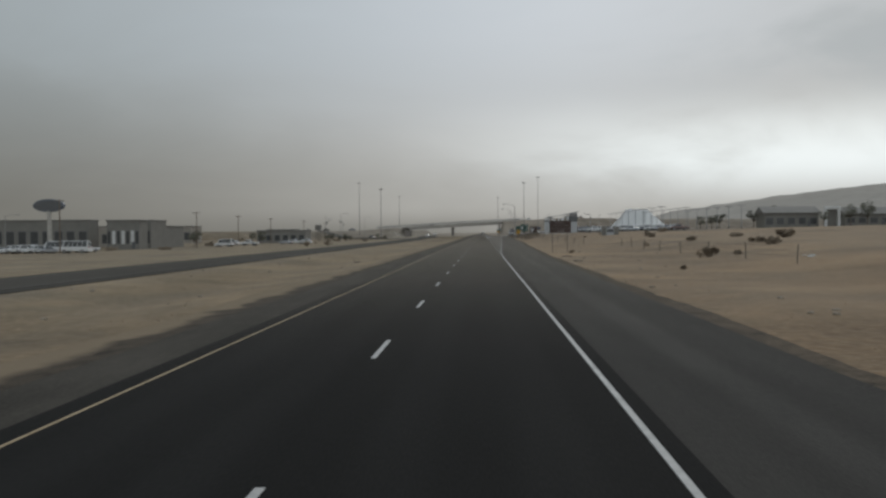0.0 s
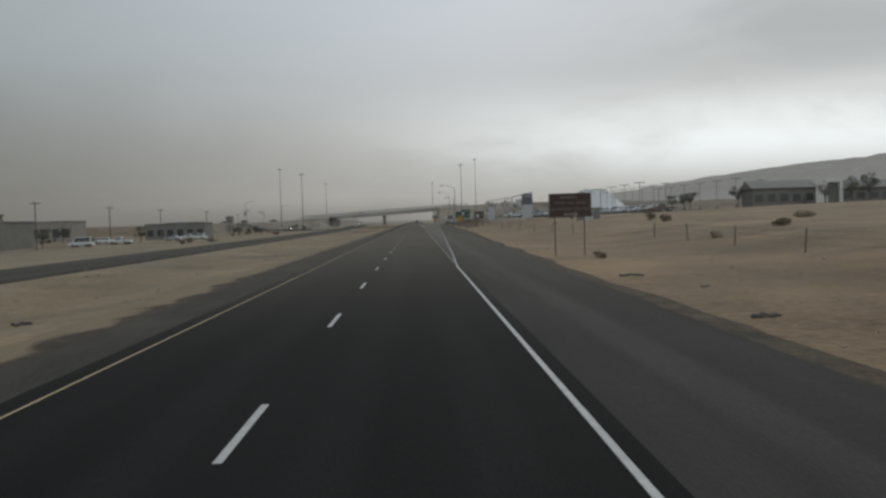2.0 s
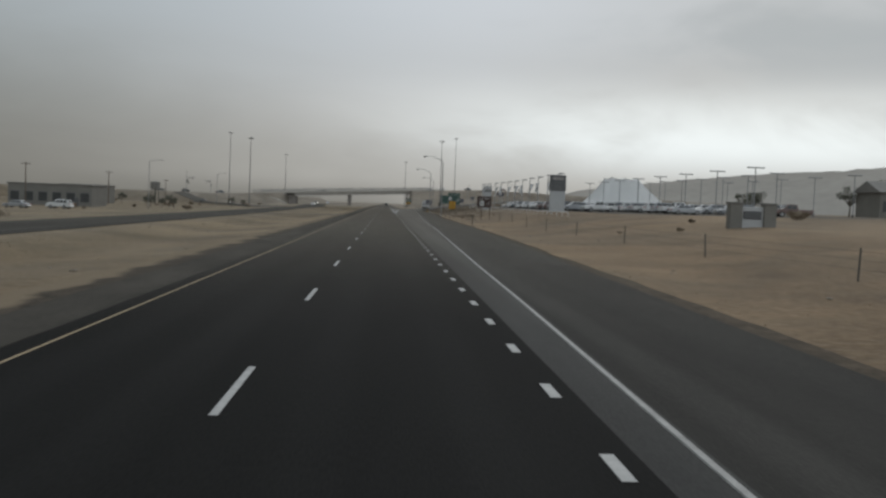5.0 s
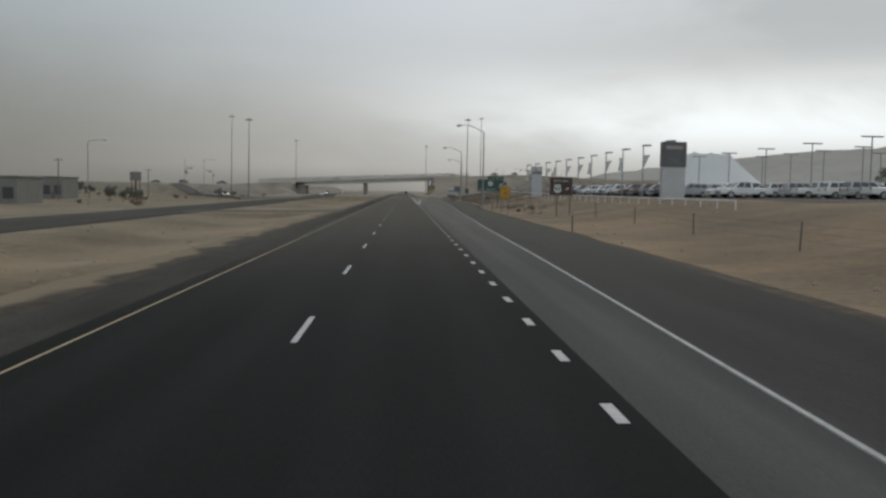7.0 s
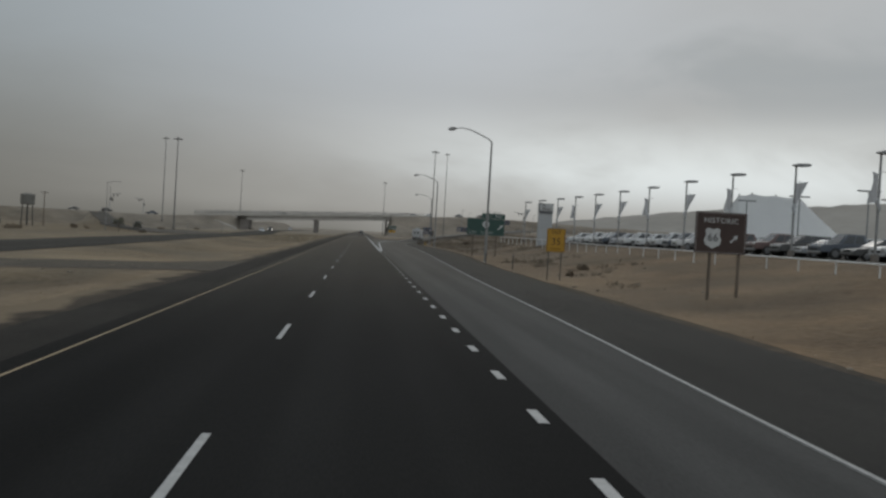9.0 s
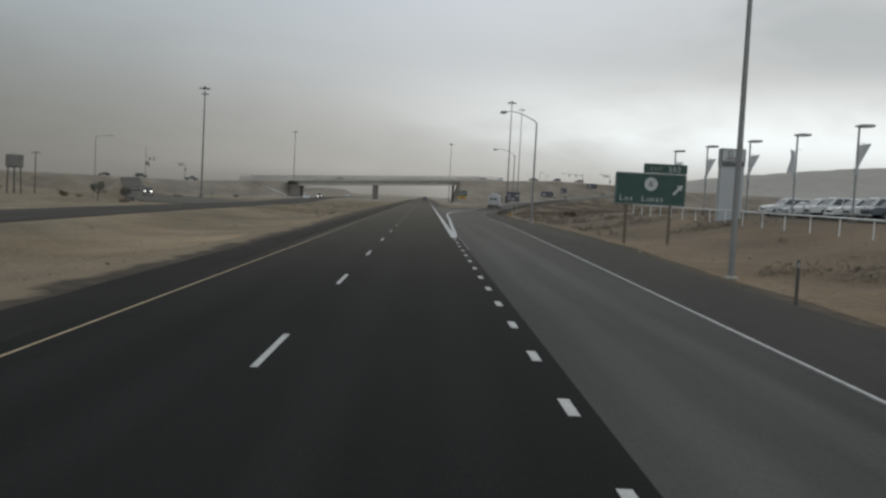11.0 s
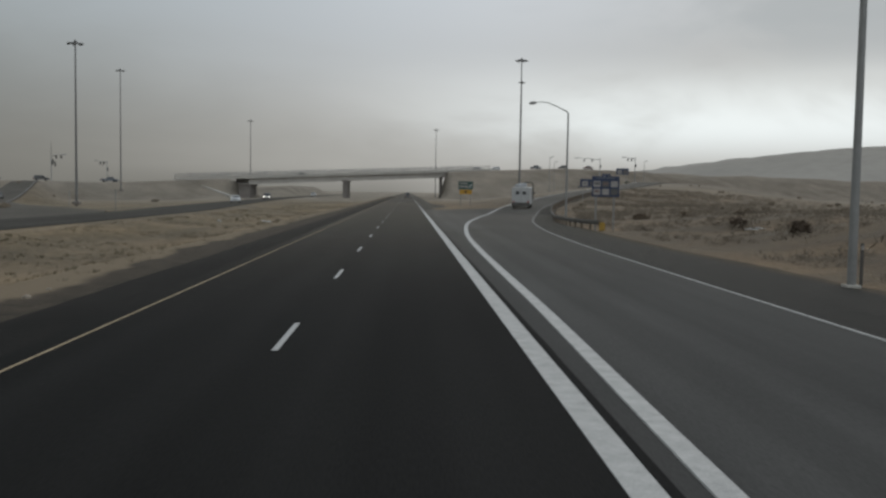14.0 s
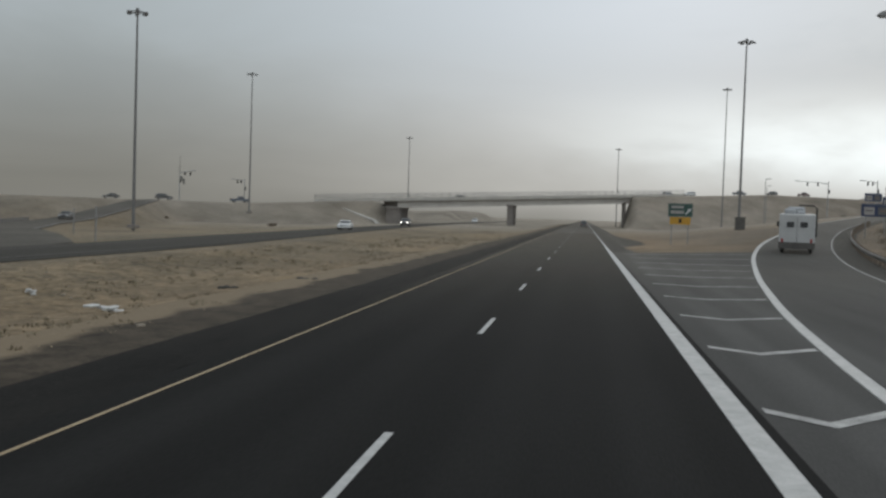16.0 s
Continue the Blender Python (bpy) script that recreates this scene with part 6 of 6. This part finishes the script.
# ---- traffic signals on the overpass road ----
def signal(x, y, top, reach, tall=False):
    g = land(x, y)
    t = top - g
    h = thing("traffic_signal", pose(x, y, g), "grey traffic signal mast with a long arm on the overpass road", "traffic signal", "traffic signals")
    part("pole", tubes(([(0, 0, -0.4), (0, 0, t)], [0.18, 0.12]), n=8), LOT_STEEL, h)
    part("arm", tubes(([(0, 0, t - 0.8), (-reach * 0.5, 0, t - 0.3), (-reach, 0, t - 0.1)], [0.12, 0.09, 0.06]), n=8), LOT_STEEL, h)
    part("lamp_head", boxes(((-reach - 0.4, 0, t - 0.1), (1.3, 0.4, 0.25), 0.06)), LOT_STEEL, h)
    for k in (0.35, 0.7):
        s = part("signal_head", boxes(((-reach * k, -0.1, t - 1.0), (0.42, 0.36, 1.1), 0.05)), SIGN_BLACK, h)
        for j in range(3):
            part("signal_lens", tubes(([(-reach * k, -0.27, t - 0.65 - 0.33 * j), (-reach * k, -0.32, t - 0.65 - 0.33 * j)], 0.12), n=10), RUBBER, s)
    if tall:
        part("lamp_pole", tubes(([(0, 0, t - 0.1), (0, 0, t + 4.2)], [0.10, 0.05]), n=8), DARK_STEEL, h)
        part("control_cabinet", boxes(((0.55, 0, t - 2.6), (0.7, 0.5, 1.5), 0.04), ((1.3, 0.2, t - 3.4), (0.5, 0.5, 1.7), 0.04)), DIM_WALL, h)
    part("pole_signal", boxes(((0.3, 0, t - 3.2), (0.4, 0.36, 1.1), 0.05)), SIGN_BLACK, h)


signal(77.3, 748, 17.0, 9.0)
signal(88.0, 735, 17.0, 4.0)
signal(-121.0, 711, 13.6, -5.0, True)
signal(-112.0, 742, 12.5, 3.5)
for x, y, top in ((53.5, 722, 16.0), (62, 765, 15.8), (98, 760, 16.5)):
    g = land(x, y)
    h = thing("street_lamp", pose(x, y, g), "grey lamp post with a short bent arm by the overpass road", "street lamp", "street lamps by the overpass road")
    part("pole", tubes(([(0, 0, -0.3), (0, 0, top - g - 0.8), (0.3, 0, top - g)], [0.12, 0.09, 0.07]), n=8), STEEL, h)
    part("lamp_head", boxes(((0.9, 0, top - g + 0.05), (1.3, 0.34, 0.2), 0.05)), STEEL, h)
for x, y, w in ((66, 758, 1.0), (74, 764, 1.6), (92, 750, 1.4), (70, 752, 0.9)):
    g = land(x, y)
    h = thing("small_road_sign", pose(x, y, g), "small dark road sign on the overpass road", "road sign", "small signs by the overpass")
    part("sheet", panel(w, 0.9, 3.4), DARK_PANEL, h)
    sign_posts(h, (0,), 3.6, STEEL, 0.04)

# ---- slip road on the far side ----
# pale asphalt tone with distance haze painted in
strip("slip_road", lambda y: lerp(SLIP_L, y), lambda y: lerp(SLIP_R, y), 455, 688, 3, lambda y: bend(SLIP_Z, y), DUSTY_HAZY_ASPHALT, "dusty asphalt slip road climbing to the overpass, haze put into its colour")
strip("slip_line", lambda y: lerp(SLIP_R, y) - 0.7, lambda y: lerp(SLIP_R, y) - 0.58, 545, 685, 3, lambda y: bend(SLIP_Z, y) + 0.012, WORN_PAINT, "worn white edge line of the slip road", "road marking")


# ---- posts and fences along the verge ----
def wire_fence(x, y0, y1, step):
    h = thing("wire_fence", pose(0, 0, 0), "sagging wire fence on thin steel posts", "fence")
    ys = [y0 + step * i for i in range(int((y1 - y0) / step) + 1)]
    tops = []
    bm = boxes(((0, 0, 0.5), (0.06, 0.06, 1.5), 0.008))
    first = part("fence_post", bm, DARK_STEEL, h)
    for i, y in enumerate(ys):
        xx = x + 0.5 * math.sin(y * 0.05)
        z = land(xx, y)
        if i:
            p = new("fence_post", first.data)
            p.parent = h
        else:
            p = first
        p.matrix_basis = pose(xx, y, z, rnd.uniform(-4, 4), rnd.uniform(-4, 4), 0)
        tops.append((xx, y, z))
    for hz in (0.45, 0.8, 1.12):
        part("wire", tubes(([(a, b, c + hz) for a, b, c in tops], 0.006), n=4), DARK_STEEL, h)


wire_fence(22.3, 54.8, 132, 10.7)
wire_fence(19.0, 153.5, 280, 15.5)


def marker_post(x, y, hgt=1.3):
    h = thing("marker_post", at(x, y), "thin dark delineator post at the pavement edge", "post", "marker posts")
    part("stake", boxes(((0, 0, hgt / 2 - 0.2), (0.09, 0.05, hgt + 0.4), 0.008)), DARK_STEEL, h)
    part("reflector", boxes(((0, -0.03, hgt - 0.14), (0.08, 0.015, 0.14))), SIGN_DIM, h)


def bare_post(x, y, hgt):
    h = thing("sign_post", at(x, y), "tall thin pale post beside the slip road", "post", "thin posts by the slip road")
    part("pipe", tubes(([(0, 0, -0.3), (0, 0, hgt)], 0.06), n=8), STEEL, h)
    part("cap", tubes(([(0, 0, hgt), (0, 0, hgt + 0.05)], [0.075, 0.03]), n=8), DARK_STEEL, h)


bare_post(-37.6, 514.5, 2.9)
bare_post(-50.5, 533.0, 2.7)

for x, y in ((13.0, 254), (15.6, 414.6), (12.9, 330), (14.0, 322.0)):
    marker_post(x, y)


# ---- sand litter: tufts, stones, tyre shreds ----
def tufts():
    r = random.Random(21)
    verts, faces = [], []
    for i in range(15000):
        u = r.random()
        if u < 0.55:
            y = 600 - 250 * abs(r.gauss(0, 0.6)) if r.random() < 0.75 else r.uniform(-5, 600)
            x = r.uniform(-20.0, -6.9)
        elif u < 0.92:
            y = r.uniform(330, 600) if r.random() < 0.85 else r.uniform(-5, 330)
            x = bend(SHOULDER_R, y) + 0.8 + abs(r.gauss(0, 7))
        else:
            y = r.uniform(-5, 600)
            x = bend(OTHER, y) - 8 - abs(r.gauss(0, 8))
        if 290 < y < 304 and -20 < x < -5:
            continue
        z = land(x, y)
        for k in range(4):
            a, l, w = r.uniform(0, math.tau), r.uniform(0.03, 0.13), r.uniform(0.012, 0.03)
            bx, by = x + r.gauss(0, 0.10), y + r.gauss(0, 0.10)
            n = len(verts)
            verts += [(bx - w * math.sin(a), by + w * math.cos(a), z - 0.02), (bx + w * math.sin(a), by - w * math.cos(a), z - 0.02), (bx + l * 1.3 * math.cos(a), by + l * 1.3 * math.sin(a), z + l * 0.4)]
            faces.append((n, n + 1, n + 2))
    me = bpy.data.meshes.new("dry_grass")
    me.from_pydata(verts, [], faces)
    me.materials.append(STRAW)
    tagged(new("dry_grass", me), "sparse dead straw-coloured grass on the sand", "grass", kind="stuff")


tufts()


def tussocks():
    """Clumps of dead grass, thickest in the median before the overpass."""
    r = random.Random(57)
    verts, faces = [], []
    for i in range(5200):
        y = 455 + 190 * (r.random() - 0.45) if r.random() < 0.7 else r.uniform(330, 700)
        x = r.uniform(max(-19.5, bend(OTHER, y) + 7.0), -7.3)
        if noise.noise(Vector((x * 0.16, y * 0.16, 3.0))) < -0.02 + 0.45 * smooth(425, 395, y):
            continue
        z, big = land(x, y), r.uniform(0.05, 0.17)
        for k in range(11):
            a = r.uniform(0, math.tau)
            l, w = big * r.uniform(0.6, 1.3), big * 0.13
            bx, by = x + r.gauss(0, 0.5) * big, y + r.gauss(0, 0.5) * big
            n = len(verts)
            verts += [(bx - w * math.sin(a), by + w * math.cos(a), z - 0.02), (bx + w * math.sin(a), by - w * math.cos(a), z - 0.02), (bx + l * 0.8 * math.cos(a), by + l * 0.8 * math.sin(a), z + l * r.uniform(0.4, 1.0))]
            faces.append((n, n + 1, n + 2))
    me = bpy.data.meshes.new("grass_tussocks")
    me.from_pydata(verts, [], faces)
    me.materials.append(TUSSOCK)
    tagged(new("grass_tussocks", me), "low olive-brown clumps of dead grass in the median", "grass", kind="stuff")


tussocks()


def brush():
    """Low dead brush over the rough ground east of the ramp and on the slope below the lot."""
    r = random.Random(33)
    verts, faces = [], []
    for i in range(7900):
        if i < 7600:
            y = r.uniform(378, 640)
            x = bend(SHOULDER_R, y) + 2.5 + abs(r.gauss(0, 22))
        else:
            y = r.uniform(296, 372)
            x = 15.8 + abs(r.gauss(0, 3.0)) + 2.5 * math.sin(y * 0.21) ** 2
        if noise.noise(Vector((x * 0.11, y * 0.11, 7.0))) < -0.12 + 0.2 * smooth(455, 425, y):
            continue
        z = land(x, y)
        s = r.uniform(0.18, 0.55) * (1.6 if r.random() < 0.12 else 1.0)
        low = 0.45 if i >= 7600 else 0.8
        for k in range(14):
            d = Vector((r.gauss(0, 1), r.gauss(0, 1), abs(r.gauss(0, low)))).normalized() * s * r.random() ** 0.4
            p = Vector((x, y, z)) + d
            u = Vector((r.gauss(0, 1), r.gauss(0, 1), r.gauss(0, 1))).normalized() * s * 0.34
            w = u.orthogonal() * r.uniform(0.25, 0.6)
            n = len(verts)
            verts += [tuple(p - u), tuple(p + u), tuple(p + w)]
            faces.append((n, n + 1, n + 2))
    me = bpy.data.meshes.new("dry_brush")
    me.from_pydata(verts, [], faces)
    me.materials.append(BRUSH)
    tagged(new("dry_brush", me), "low brown dead brush covering the rough ground", "brush", kind="stuff")


brush()


def stones():
    r = random.Random(8)
    bm = bmesh.new()
    for i in range(260):
        y = r.uniform(0, 560)
        x = r.uniform(-19.5, -6.4) if r.random() < 0.6 else bend(SHOULDER_R, y) + 0.4 + abs(r.gauss(0, 5))
        s = r.uniform(0.04, 0.14)
        m = Matrix.Translation((x, y, land(x, y) + s * 0.2)) @ Matrix.Rotation(r.uniform(0, 6), 4, "Z") @ Matrix.Diagonal((s * r.uniform(0.8, 1.8), s, s * 0.6, 1))
        bmesh.ops.create_icosphere(bm, subdivisions=1, radius=1.0, matrix=m)
    for v in bm.verts:
        v.co += Vector((r.gauss(0, 0.008), r.gauss(0, 0.008), r.gauss(0, 0.008)))
    tagged(part("rubble", bm, STONE), "small tan stones scattered over the sand", "stones", kind="stuff")


stones()


def shred(x, y, l, rz):
    bm = bmesh.new()
    rows = []
    for i in range(9):
        u = i / 8
        z = 0.03 + 0.05 * abs(math.sin(u * 4 + l * 9)) + 0.02 * math.sin(u * 17)
        w = 0.10 * (1 - 0.7 * abs(u - 0.4)) + 0.02 * math.sin(u * 23 + x)
        rows.append([bm.verts.new(((u - 0.5) * l, -w, z)), bm.verts.new(((u - 0.5) * l, w, z + 0.03)), bm.verts.new(((u - 0.5) * l, w, z - 0.01)), bm.verts.new(((u - 0.5) * l, -w, z - 0.04))])
    for a, b in zip(rows, rows[1:]):
        for k in range(4):
            bm.faces.new((a[k], a[(k + 1) % 4], b[(k + 1) % 4], b[k]))
    bm.faces.new(rows[0])
    bm.faces.new(rows[-1][::-1])
    ob = part("tyre_shred", bm, RUBBER)
    ob.matrix_basis = at(x, y, rz)
    tagged(ob, "black strip of torn tyre lying on the sand", "tyre shred", "tyre shreds")


for x, y, l, a in ((-9.4, 78.4, 0.6, 20), (10.7, 88.2, 1.0, 4), (-8.0, 477, 0.8, 0), (-10, 474.3, 0.7, 40), (10.2, 72.6, 0.7, 8)):
    shred(x, y, l, a)


def litter(x, y, s, rz):
    r = random.Random(int(x * 10 + y))
    bm = bmesh.new()
    for k in range(5):
        box(bm, (r.uniform(-s, s), r.uniform(-s, s) * 0.5, 0.05 + 0.03 * k), (s * r.uniform(0.5, 1.1), s * r.uniform(0.3, 0.6), 0.06), 0.02, r.uniform(0, 3))
    ob = part("rag", bm, WHITE_WALL)
    ob.matrix_basis = at(x, y, rz, -0.02)
    tagged(ob, "crumpled pale sheet of litter on the sand", "litter", "pale litter")


litter(-9.7, 465.5, 0.45, 10)
litter(24.5, 447.0, 0.8, 30)
litter(-14.5, 470.0, 0.25, 0)
litter(25.0, 60.0, 0.5, 20)


# ---- the mesa on the eastern skyline ----
def hills():
    bm = bmesh.new()
    rows = []
    r = random.Random(4)
    for j, (dist, k) in enumerate(((2500, 0.0), (2700, 0.45), (3000, 0.85), (3300, 1.0), (3600, 0.9), (4000, 0.4))):
        row = []
        for i in range(121):
            az = radians(9 + 81 * i / 120)
            a = math.degrees(az)
            el = lerp(((9, 0.0), (10.5, 0.7), (12, 1.35), (15, 1.75), (18, 2.15), (20.5, 2.45), (23, 2.75), (27, 3.05), (32, 3.4), (45, 3.9), (70, 3.4), (90, 2.4)), a)
            z = 3300 * math.tan(radians(el)) * k * (1 + 0.035 * noise.noise(Vector((a * 0.35, j * 0.3, 0)))) + 6 * noise.noise(Vector((a * 1.7, j, 5))) * k
            row.append(bm.verts.new((dist * math.sin(az), 250 + dist * math.cos(az), z - 4)))
        rows.append(row)
    for a, b in zip(rows, rows[1:]):
        for i in range(120):
            f = bm.faces.new((a[i], a[i + 1], b[i + 1], b[i]))
            f.smooth = True
    tagged(part("mesa", bm, HILL), "long low mesa on the skyline with haze put into its pale colour", "hill", kind="structure")


hills()
